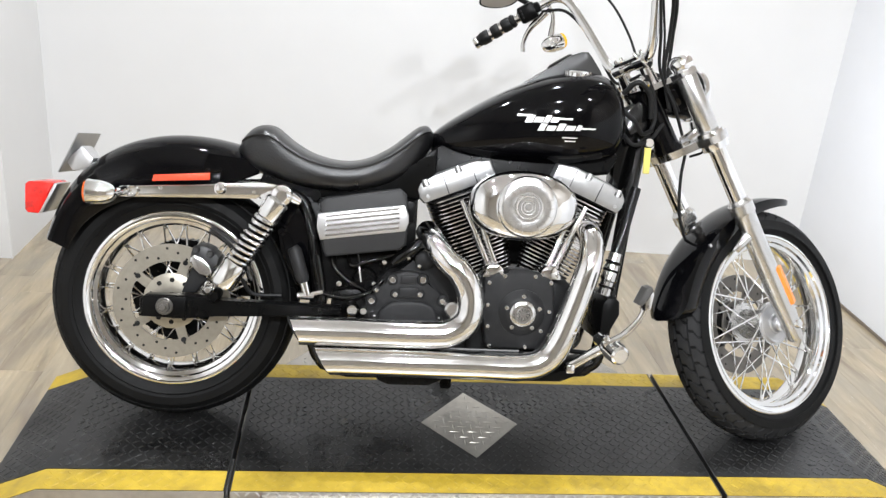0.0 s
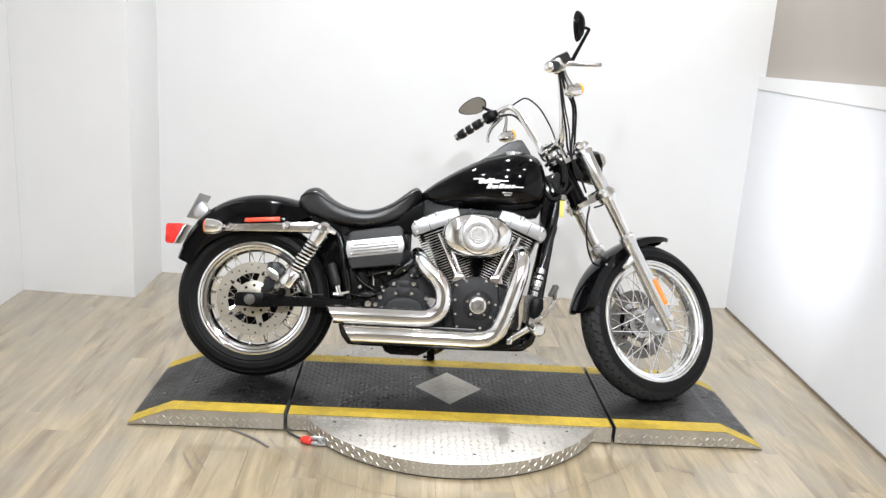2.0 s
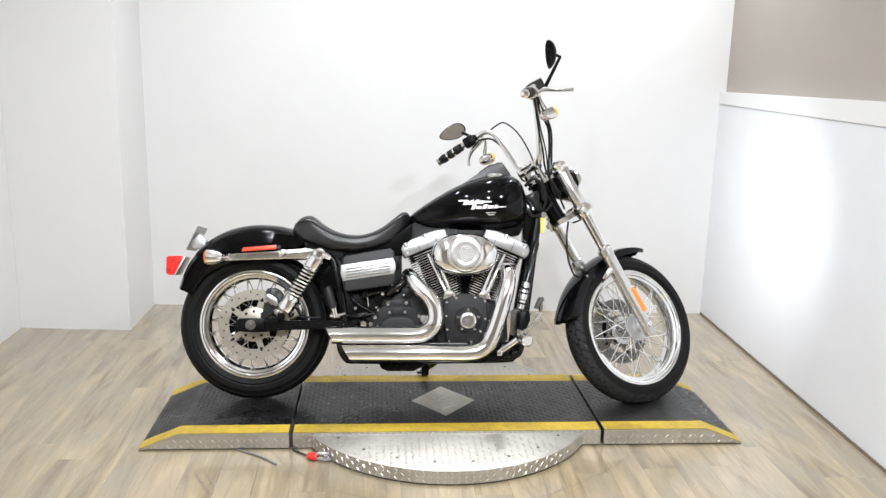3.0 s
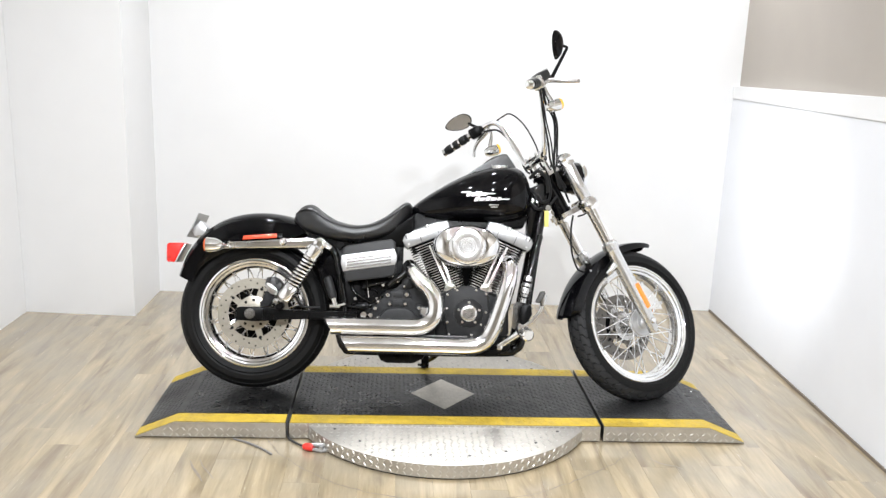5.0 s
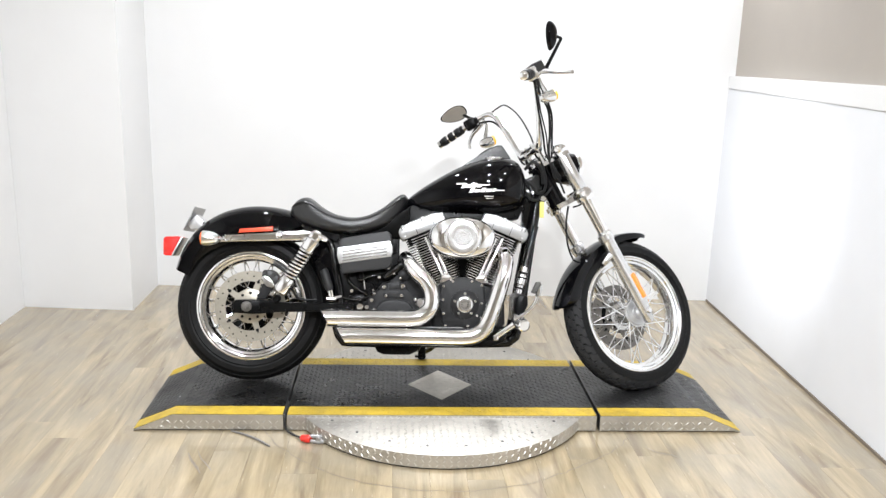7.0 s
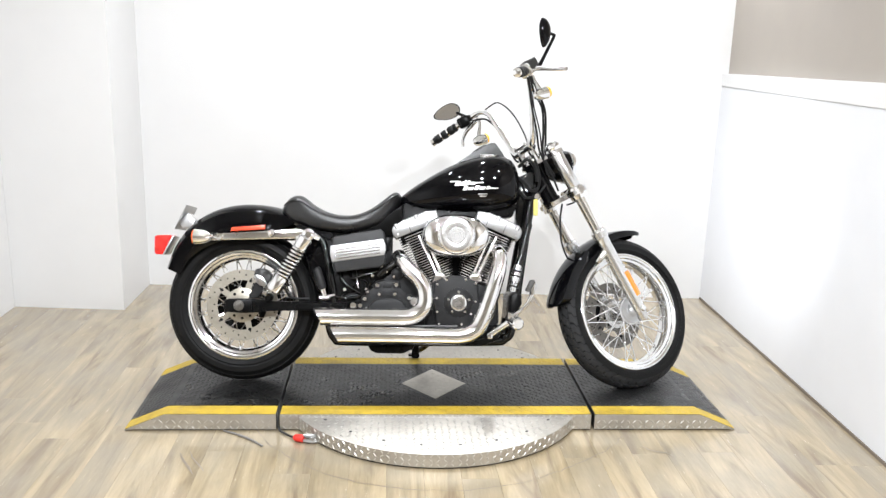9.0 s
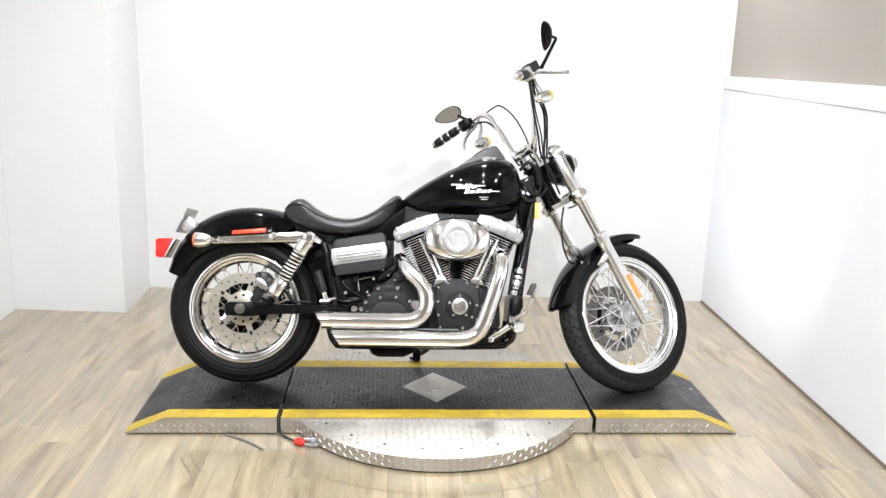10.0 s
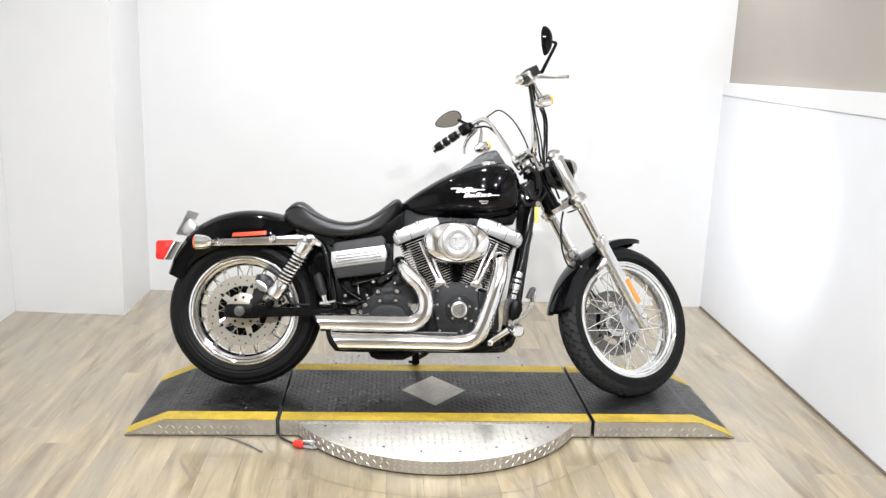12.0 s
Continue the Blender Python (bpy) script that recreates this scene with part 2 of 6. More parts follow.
def build_room():
    bm = bmesh.new()
    box(bm, X_LEFT - 0.2, 2.4, Y_FRONT - 0.1, 1.9, -0.12, -0.004)
    base = solid("floor", bm, GAP, "wood-look vinyl plank floor in tan and grey", "floor", "structure")

    # back wall, very slightly out of square
    bm = bmesh.new()
    vs = box(bm, -1.60, 2.4, 1.64, 1.79, 0, CEILING)
    for v in vs:
        v.co.y -= 0.055 * (v.co.x + 1.60)
    solid("wall_back", bm, WALL_WHITE, "plain white painted back wall of the photo booth", "wall", "structure")
    bm = bmesh.new()
    vs = box(bm, X_LEFT - 0.05, -1.595, 1.15, 1.80, 0, CEILING)
    for v in vs:
        if v.co.y < 1.3 and v.co.x < -2:
            v.co.y += 0.045
    solid("wall_return", bm, WALL_WHITE, "white boxed-out wall return beside the back wall", "wall", "structure")
    bm = bmesh.new()
    box(bm, X_LEFT - 0.2, X_LEFT, -2.2, 1.19, 0, CEILING)
    solid("wall_left", bm, WALL_WHITE, "plain white painted side wall", "wall", "structure")
    # unseen wall length, added for bounce and for the chrome to reflect
    bm = bmesh.new()
    box(bm, X_LEFT - 0.2, X_LEFT + 0.002, Y_FRONT, -2.2, 0, CEILING)
    solid("wall_left_front", bm, WALL_GREY, "unseen off-white side wall added outside the booth", "wall", "structure")
    bm = bmesh.new()
    vs = box(bm, X_RIGHT, X_RIGHT + 0.17, -2.2, 1.60, 0, 1.245)
    for v in vs:
        v.co.x += 0.028 * v.co.y
    solid("wall_right", bm, WALL_COOL, "white painted half-height side wall", "wall", "structure")
    # its unseen counterpart on the right, added for the same reflections
    bm = bmesh.new()
    for v in box(bm, X_RIGHT + 0.002, X_RIGHT + 0.17, Y_FRONT, -2.2, 0, 1.245):
        v.co.x += 0.028 * v.co.y
    solid("wall_right_front", bm, WALL_GREY, "unseen off-white half-height wall added outside the booth", "wall", "structure")
    bm = bmesh.new()
    vs = box(bm, X_RIGHT - 0.004, X_RIGHT + 0.18, Y_FRONT, 1.50, 1.246, 1.315)
    for v in vs:
        v.co.x += 0.028 * v.co.y
        if v.co.z > 1.3 and v.co.y < 0:
            v.co.z += 0.10
    bmesh.ops.bevel(bm, geom=bm.edges[:], offset=0.004, segments=2, affect="EDGES")
    solid("trim_ledge", bm, WALL_WHITE, "white painted capping ledge on the half-height wall", "trim", "structure")
    bm = bmesh.new()
    for v in box(bm, X_RIGHT + 0.03, X_RIGHT + 0.19, Y_FRONT, 1.55, 1.25, CEILING):
        v.co.x += 0.028 * v.co.y
    solid("wall_upper", bm, WALL_TAN, "greige upper wall above the ledge", "wall", "structure")
    # unseen wall, added to close the room and show in the chrome
    bm = bmesh.new()
    box(bm, X_LEFT, 2.0, Y_FRONT - 0.15, Y_FRONT, 0, CEILING)
    solid("wall_front", bm, WALL_BEIGE, "unseen beige wall added behind the camera", "wall", "structure")
    # unseen ceiling, added to close the room and bounce the lamps' light
    bm = bmesh.new()
    box(bm, X_LEFT - 0.2, 2.4, Y_FRONT - 0.15, 1.9, CEILING, CEILING + 0.1)
    solid("ceiling", bm, CEIL, "unseen plain white ceiling added over the room", "ceiling", "structure")
    # dark shadow-gap strip along the side wall's foot
    bm = bmesh.new()
    vs = box(bm, X_RIGHT - 0.006, X_RIGHT - 0.0005, Y_FRONT, 1.45, 0, 0.012)
    for v in vs:
        v.co.x += 0.028 * v.co.y
    solid("baseboard", bm, GAP, "thin dark strip along the foot of the wall", "baseboard", "structure")
    return base


floor_slab = build_room()


def downlight():
    """Round surface-mounted studio lamp, out of view: housing, rim and frosted disc."""
    ob = thing("downlight", lamp_place(*LAMPS[0][:2]), "round white studio downlight, unseen on the ceiling", "lamp", "studio downlights")
    bm = bmesh.new()
    lathe(bm, [(0, -0.001), (0.062, -0.001), (0.062, -0.094), (0.058, -0.098), (0, -0.098)], (0, 0, 0), (0, 0, 1), 32)
    part("housing", bm, WALL_WHITE, ob)
    bm = bmesh.new()
    lathe(bm, [(0.050, -0.0985), (0.064, -0.0985), (0.066, -0.104), (0.062, -0.110), (0.050, -0.106)], (0, 0, 0), (0, 0, 1), 32, True)
    part("rim", bm, WALL_WHITE, ob)
    bm = bmesh.new()
    lathe(bm, [(0, -0.0986), (0.049, -0.0986), (0.049, -0.1025), (0, -0.1025)], (0, 0, 0), (0, 0, 1), 32)
    part("diffuser", bm, WALL_WHITE, ob)
    return ob


first_lamp = downlight()
for lx, ly, watts in LAMPS[1:]:
    copy_thing(first_lamp, lamp_place(lx, ly))

# old seam cut into the boards round the turntable
rng_seam = random.Random(2)
bm = bmesh.new()
inner, outer = [], []
for k in range(61):
    a = radians(196 + 138 * k / 60)
    r = 0.735 + rng_seam.uniform(-0.006, 0.006) + 0.05 * max(0, (k - 48) / 12)
    w = rng_seam.uniform(0.0016, 0.0042)
    inner.append(bm.verts.new((r * math.cos(a), r * math.sin(a), 0.0006)))
    outer.append(bm.verts.new(((r + w) * math.cos(a), (r + w) * math.sin(a), 0.0006)))
for k in range(60):
    bm.faces.new((inner[k], inner[k + 1], outer[k + 1], outer[k]))
solid("trim_seam", bm, GAP, "thin worn seam in the floor round the turntable", "trim", "structure")

# short scuffs in the boards near the turntable
def scuff(points, width):
    bm = bmesh.new()
    sides = ([], [])
    for k, (x, y) in enumerate(points):
        a, b = points[max(k - 1, 0)], points[min(k + 1, len(points) - 1)]
        d = Vector((b[0] - a[0], b[1] - a[1], 0)).normalized()
        w = width * (0.25 if k in (0, len(points) - 1) else 1.0)
        for row, sign in zip(sides, (1, -1)):
            row.append(bm.verts.new((x - sign * d.y * w, y + sign * d.x * w, 0.0007)))
    for k in range(len(points) - 1):
        bm.faces.new((sides[0][k], sides[1][k], sides[1][k + 1], sides[0][k + 1]))
    solid("trim_scuff", bm, SCUFF, "dull grey scuff mark in the floor boards", "trim", "structure")


scuff([(0.755, -0.420), (0.775, -0.455), (0.800, -0.470), (0.835, -0.482), (0.850, -0.500)], 0.004)
scuff([(-0.920, -0.470), (-0.900, -0.520), (-0.865, -0.580), (-0.845, -0.620)], 0.005)
scuff([(-0.890, -0.455), (-0.868, -0.510), (-0.832, -0.566), (-0.812, -0.600)], 0.003)
scuff([(-0.300, -0.850), (-0.262, -0.838), (-0.230, -0.852)], 0.004)

# ---- turntable and ramps ----
DECK, HALF, TIP, BREAK, SPLIT = 0.066, 0.293, 1.165, 1.02, 0.600
RADIUS = 0.600


def tread_bars(bm, spots, top, axis_u, axis_v, normal, length=0.020, width=0.0062, rise=0.0024, turn=45):
    """Raised lozenges of tread plate, alternately turned, at (u, v, flip) spots on a plane through top."""
    for cu, cv, flip in spots:
        a = radians(turn if flip else turn - 90)
        du = axis_u * math.cos(a) + axis_v * math.sin(a)
        dv = axis_v * math.cos(a) - axis_u * math.sin(a)
        c = top + axis_u * cu + axis_v * cv
        low = [c + du * (length / 2), c + dv * (width / 2), c - du * (length / 2), c - dv * (width / 2)]
        high = [c + du * (length * 0.3) + normal * rise, c - du * (length * 0.3) + normal * rise]
        l = [bm.verts.new(p) for p in low]
        h = [bm.verts.new(p) for p in high]
        bm.faces.new((l[0], l[1], h[0]))
        bm.faces.new((l[1], l[2], h[1], h[0]))
        bm.faces.new((l[2], l[3], h[1]))
        bm.faces.new((l[3], l[0], h[0], h[1]))


def lozenge_grid(u0, u1, v0, v1, pitch, keep=None):
    out, i = [], 0
    v = v0 + pitch / 2
    while v < v1:
        u, k = u0 + pitch / 2, 0
        while u < u1:
            if keep is None or keep(u, v):
                out.append((u, v, (i + k) % 2))
            u += pitch
            k += 1
        v += pitch
        i += 1
    return out


EX, EY, EZ = Vector((1, 0, 0)), Vector((0, 1, 0)), Vector((0, 0, 1))


def build_turntable():
    tt = thing("turntable", pose(0, 0, 0), "round aluminium tread-plate motorcycle turntable on the floor", "turntable")
    bm = bmesh.new()
    lathe(bm, [(0, DECK - 0.008), (RADIUS - 0.004, DECK - 0.008), (RADIUS - 0.001, DECK - 0.010), (RADIUS - 0.001, DECK - 0.014), (0, DECK - 0.014)], (0, 0, 0), (0, 0, 1), 128)
    top = part("top_plate", bm, ALU, tt)
    bm = bmesh.new()
    spots = lozenge_grid(-RADIUS, RADIUS, -RADIUS, RADIUS, 0.026, lambda u, v: u * u + v * v < (RADIUS - 0.02) ** 2 and abs(v) > HALF - 0.02)
    tread_bars(bm, spots, Vector((0, 0, DECK - 0.008)), EX, EY, EZ)
    tagged(part("tread_pattern", bm, ALU_WORN, top), kind="stuff")
    bm = bmesh.new()
    lathe(bm, [(RADIUS - 0.003, DECK - 0.008), (RADIUS, DECK - 0.009), (RADIUS, 0.0085), (RADIUS - 0.006, 0.0085), (RADIUS - 0.006, DECK - 0.0145)], (0, 0, 0), (0, 0, 1), 128, True)
    rim = part("rim_plate", bm, ALU, tt)
    bm = bmesh.new()
    for k in range(150):
        a = k * math.tau / 150
        n = Vector((math.cos(a), math.sin(a), 0))
        t = Vector((-math.sin(a), math.cos(a), 0))
        for row, z in enumerate((0.017, 0.034, 0.050)):
            tread_bars(bm, [(0, 0, (k + row) % 2)], n * (RADIUS + 0.0001) + EZ * z, t, EZ, n, 0.018, 0.0050, 0.0018)
    tagged(part("tread_pattern", bm, ALU_WORN, rim), kind="stuff")
    # black disc stands in for the shade under the rim's lower edge
    bm = bmesh.new()
    lathe(bm, [(0, 0.010), (RADIUS - 0.008, 0.010), (RADIUS - 0.008, 0.0005), (0, 0.0005)], (0, 0, 0), (0, 0, 1), 96)
    part("base_shade", bm, CABLE_BLACK, tt)
    bm0 = bmesh.new()
    lathe(bm0, [(0, 0.0022), (0.004, 0.0018), (0.006, 0)], (0, 0, 0), (0, 0, 1), 12)
    screw = mesh_of("screw", bm0, STEEL_DARK)
    for k in range(24):
        a = (k + 0.5) * math.tau / 24
        if abs(math.sin(a)) * (RADIUS - 0.07) > HALF + 0.02:
            ob = new("screw", screw)
            ob.parent = top
            ob.matrix_basis = pose((RADIUS - 0.07) * math.cos(a), (RADIUS - 0.07) * math.sin(a), DECK - 0.008)
    return tt


def deck_section(name, label, x0, x1, tip=None):
    """One deck of the stand; tip: the x at which its ramp meets the floor (None: level all along)."""
    ob = thing(name, pose(0, 0, 0), label, "ramp" if tip else "platform", "stand sections" if tip else "")
    brk = None if tip is None else (BREAK if tip > 0 else -BREAK)
    line = [(x0, DECK), (x1, DECK)] if tip is None else ([(x0, DECK), (brk, DECK), (tip, 0.006)] if tip > 0 else [(tip, 0.006), (brk, DECK), (x1, DECK)])

    def strip(part_name, y0, y1, lift, material, thick):
        bm = bmesh.new()
        top = [(x, z + lift) for x, z in line]
        low = [(x, max(0.0012, z + lift - thick)) for x, z in line]
        prism(bm, top + low[::-1], y0, y1)
        return part(part_name, bm, material, ob)
    strip("deck_plate", -HALF, HALF, 0, RUBBER_MAT, 0.006)
    mat_part = strip("rubber_mat", -HALF + 0.076, HALF - 0.076, 0.0016, RUBBER_MAT, 0.0012)
    for s0 in (-HALF + 0.001, HALF - 0.074):
        stripe = strip("yellow_stripe", s0, s0 + 0.073, 0.0012, YELLOW, 0.001)
        bm = bmesh.new()
        level = lozenge_grid(max(x0, -BREAK) + 0.006, min(x1, BREAK) - 0.006, s0 + 0.006, s0 + 0.069, 0.0205)
        tread_bars(bm, level, Vector((0, 0, DECK + 0.0012)), EX, EY, EZ, 0.0225, 0.0064, 0.0010)
        tagged(part("tread_pattern", bm, YELLOW, stripe), kind="stuff")
    for side in (-1, 1):
        bm = bmesh.new()
        y = side * (HALF + 0.0015)
        under = [(x, z - 0.0005) for x, z in line]
        foot = 0.0065
        if tip is None:
            low = [(line[-1][0], foot), (line[0][0], foot)]
        elif tip > 0:
            low = [(tip, 0.0015), (tip - 0.03, foot), (line[0][0], foot)]
        else:
            low = [(line[-1][0], foot), (tip + 0.03, foot), (tip, 0.0015)]
        prism(bm, under + low, y - 0.0015, y + 0.0015)
        plate = part("side_plate", bm, ALU, ob)
        bm = bmesh.new()

        def inside(u, v):
            if tip is None:
                return True
            edge = DECK * min(1.0, (abs(tip) - abs(u)) / (abs(tip) - BREAK)) - 0.008
            return v < edge
        grid = lozenge_grid(line[0][0] + 0.004, line[-1][0] - 0.004, 0.002, DECK - 0.002, 0.0235, inside)
        tread_bars(bm, grid, Vector((0, y + side * 0.0016, 0)), EX, EZ, Vector((0, side, 0)), 0.021, 0.0056, 0.0022)
        tagged(part("tread_pattern", bm, ALU_WORN, plate), kind="stuff")
    # black block under the deck, stands in for the shade in its gaps
    bm = bmesh.new()
    x_low, x_high = (line[0][0] + 0.002, line[-1][0] - 0.002) if tip is None else (line[0][0] + 0.002, brk) if tip > 0 else (brk, line[-1][0] - 0.002)
    box(bm, x_low, x_high, -HALF + 0.006, HALF - 0.006, 0.0008, DECK - 0.009)
    part("under_deck_shade", bm, CABLE_BLACK, ob)
    # bare metal lips where the sections meet
    for x in ((x0, x1) if tip is None else ((x0,) if tip > 0 else (x1,))):
        bm = bmesh.new()
        box(bm, x - 0.0016, x + 0.0016, -HALF + 0.001, HALF - 0.001, DECK - 0.010, DECK + 0.0026, 0.0006, 1)
        part("edge_lip", bm, STEEL_DARK, ob)
    # raised pattern of the mat
    bm = bmesh.new()
    def flat(u, v):
        clear = abs(u) / 0.145 + abs(v) / 0.165 > 1.0
        return clear and (brk is None or abs(u) < BREAK - 0.01)
    grid = lozenge_grid(line[0][0] + 0.006, line[-1][0] - 0.006, -HALF + 0.082, HALF - 0.082, 0.019, flat)
    tread_bars(bm, grid, Vector((0, 0, DECK + 0.0016)), EX, EY, EZ, 0.0215, 0.0062, 0.0013)
    if brk is not None:
        s = 1 if tip > 0 else -1
        slope = Vector((tip - brk, 0, 0.006 - DECK))
        du = slope.normalized()
        n = Vector((-du.z, 0, du.x)) * (1 if du.x > 0 else -1)
        tread_bars(bm, lozenge_grid(0.008, slope.length - 0.01, -HALF + 0.082, HALF - 0.082, 0.019), Vector((brk, 0, DECK + 0.0016)), du, EY, n, 0.0215, 0.0062, 0.0013)
    tagged(part("tread_pattern", bm, RUBBER_MAT, mat_part), kind="stuff")
    return ob


build_turntable()
middle = deck_section("platform_deck", "black tread deck with yellow edge stripes over the turntable", -SPLIT + 0.007, SPLIT - 0.007)
deck_section("ramp", "black tread ramp with yellow stripes under the rear wheel", -TIP, -SPLIT - 0.007, -TIP)
deck_section("ramp", "black tread ramp with yellow stripes under the front wheel", SPLIT + 0.007, TIP, TIP)
# bare aluminium diamond let into the deck
bm = bmesh.new()
dia = [(0.131, 0), (0, 0.154), (-0.131, 0), (0, -0.154)]
lo = [bm.verts.new((x, y, DECK + 0.0014)) for x, y in dia]
hi = [bm.verts.new((x, y, DECK + 0.0034)) for x, y in dia]
ring_faces(bm, lo, hi)
bm.faces.new(hi)
diamond = part("diamond_plate", bm, ALU, middle, "bare aluminium tread-plate diamond")
bm = bmesh.new()
tread_bars(bm, lozenge_grid(-0.13, 0.13, -0.15, 0.15, 0.024, lambda u, v: abs(u) / 0.12 + abs(v) / 0.142 < 0.93), Vector((0, 0, DECK + 0.0034)), EX, EY, EZ, 0.027, 0.0065, 0.0014, 0)
tagged(part("tread_pattern", bm, ALU, diamond), kind="stuff")

# ---- motorcycle materials ----
PAINT = surface("black_gloss_paint", (0.002, 0.002, 0.0025), 0.05, vary=0.10, scale=15, coat=0.0, spec=0.24)
SATIN = surface("black_powder_coat", (0.003, 0.003, 0.003), 0.30, vary=0.2, scale=40, spec=0.12, bump=0.05, bump_scale=500)
WRINKLE = surface("charcoal_engine_paint", (0.019, 0.019, 0.0195), 0.42, vary=0.2, scale=60, spec=0.2, bump=0.12, bump_scale=900)
BOX_GREY = surface("charcoal_box_plastic", (0.029, 0.029, 0.0295), 0.42, vary=0.15, scale=60, spec=0.25, bump=0.08, bump_scale=800)
CHROME = surface("chrome", (0.91, 0.915, 0.92), 0.06, 1.0, vary=0.05, scale=20)
PIPE = surface("pipe_chrome", (0.90, 0.90, 0.90), 0.08, 1.0, vary=0.15, scale=30)
FRAME = surface("black_gloss_frame", (0.003, 0.003, 0.003), 0.12, vary=0.1, scale=20, spec=0.4)
CONSOLE = surface("grey_black_console", (0.018, 0.018, 0.018), 0.30, vary=0.1, scale=40, spec=0.6)
POLISHED = surface("polished_aluminium", (0.74, 0.74, 0.74), 0.18, 1.0, vary=0.12, scale=45)
SILVER = surface("silver_engine_paint", (0.42, 0.42, 0.42), 0.33, 0.7, vary=0.08, scale=60, bump=0.04, bump_scale=700)
CAST = surface("grey_cast_alloy", (0.055, 0.055, 0.055), 0.45, 0.3, vary=0.2, scale=60)
FORK = surface("satin_fork_alloy", (0.68, 0.68, 0.675), 0.24, 0.95, vary=0.06, scale=50)
TURNED = surface("turned_aluminium", (0.88, 0.88, 0.88), 0.20, 1.0, vary=0.08, scale=90, bump=0.03, bump_scale=420)
BRUSHED = surface("brushed_aluminium", (0.62, 0.62, 0.625), 0.33, 0.85, vary=0.06, scale=60)
# warm tone: the floor's tan reflection is put into the steel's colour
DISC = surface("brake_disc_steel", (0.42, 0.39, 0.33), 0.36, 0.85, vary=0.12, scale=80)
# front disc's shade put into the steel's colour; also the axle nut's grey
DISC_DARK = surface("shaded_disc_steel", (0.19, 0.18, 0.165), 0.38, 0.8, vary=0.15, scale=80)
TYRE = surface("tyre_rubber", (0.0055, 0.0055, 0.0055), 0.55, vary=0.25, spec=0.16, scale=50, bump=0.06, bump_scale=500)
# paler than TYRE: worn crown, plus the grooves' shade put in as contrast
TREAD = surface("worn_lit_tread_rubber", (0.022, 0.022, 0.0225), 0.6, vary=0.25, spec=0.15, scale=50)
LEATHER = surface("black_leather", (0.006, 0.006, 0.0063), 0.31, spec=0.62, vary=0.25, scale=22, bump=0.25, bump_scale=190)
RUBBER = surface("black_rubber", (0.007, 0.007, 0.007), 0.5, spec=0.25, vary=0.2)
# black that puts the shade inside holes and pipe ends into the colour
HOLE = surface("deep_black", (0.003, 0.003, 0.003), 0.8)
EMBLEM = surface("emblem_white", (0.78, 0.76, 0.74), 0.3, 0.3, vary=0.08, scale=300)
TAG = surface("yellow_tag", (0.66, 0.58, 0.14), 0.5)
PLATE = surface("bare_bracket_steel", (0.42, 0.42, 0.42), 0.35, 0.8)


def lens_material(name, colour, glow=0.0):
    m, tree, bsdf = shader(name)
    bsdf.inputs["Base Color"].default_value = (*colour, 1)
    bsdf.inputs["Roughness"].default_value = 0.18
    bsdf.inputs["Coat Weight"].default_value = 0.15
    co = tree.nodes.new("ShaderNodeTexCoord")
    wave = node(tree, "ShaderNodeTexVoronoi", Scale=220.0)
    link(tree, co.outputs["Object"], wave.inputs["Vector"])
    b = node(tree, "ShaderNodeBump", Strength=0.35, Distance=0.002)
    link(tree, wave.outputs["Distance"], b.inputs["Height"])
    link(tree, b.outputs["Normal"], bsdf.inputs["Normal"])
    if glow:
        bsdf.inputs["Emission Color"].default_value = (*colour, 1)
        cells = node(tree, "ShaderNodeTexNoise", Scale=34.0, Detail=2.0)
        link(tree, co.outputs["Object"], cells.inputs["Vector"])
        spread = node(tree, "ShaderNodeMapRange", From_Min=0.38, From_Max=0.66, To_Min=glow * 0.15, To_Max=glow * 2.2)
        link(tree, cells.outputs["Fac"], spread.inputs["Value"])
        link(tree, spread.outputs[0], bsdf.inputs["Emission Strength"])
    return m


RED_LENS = lens_material("red_lens", (0.50, 0.012, 0.008), 0.60)
RED_REFLECTOR = lens_material("red_reflector", (0.75, 0.075, 0.030))
AMBER_LENS = lens_material("amber_lens", (0.90, 0.47, 0.03))
REAR_LENS = lens_material("red_orange_lens", (0.80, 0.13, 0.02))
ORANGE_REFLECTOR = lens_material("orange_reflector", (0.78, 0.24, 0.03))
GLASS_LAMP = lens_material("headlamp_glass", (0.85, 0.87, 0.9), 1.5)
PAD = surface("grey_pedal_rubber", (0.055, 0.053, 0.05), 0.6)
MIRROR = surface("mirror_glass", (0.85, 0.85, 0.85), 0.02, 1.0, vary=0.02)

# ---- motorcycle: x ahead, y to its left, z up, from the rear wheel's foot ----
bike = thing("motorcycle", pose(-0.773, 0.019, DECK + 0.0045, 0, 0, -1.04) @ pose(0, 0, 0, -14.81, 0, 0) @ pose(0, 0, 0, 0, -0.14, 0) @ Matrix.Scale(0.993, 4), "black and chrome cruiser motorcycle leaning on its side stand", "motorcycle")
STEER = pose(1.693, 0, 0, 0, -29.2, 0) @ pose(0, 0, 0, 0, 0, 27.0)
BAR_TURN = STEER @ pose(0, 0, 0, 0, 0, -4.0)


def bolt(parent, x, y, z, r=0.007, h=0.005, m=None, material=None):
    """A domed cap screw that faces the bike's right."""
    bm = bmesh.new()
    lathe(bm, [(0, h), (r * 0.45, h), (r * 0.55, h * 0.6), (r * 0.8, h * 0.8), (r, h * 0.35), (r, -0.004)], (x, y, z), (0, -1, 0), 14)
    return part("bolt", bm, material or CHROME, parent, m=m)


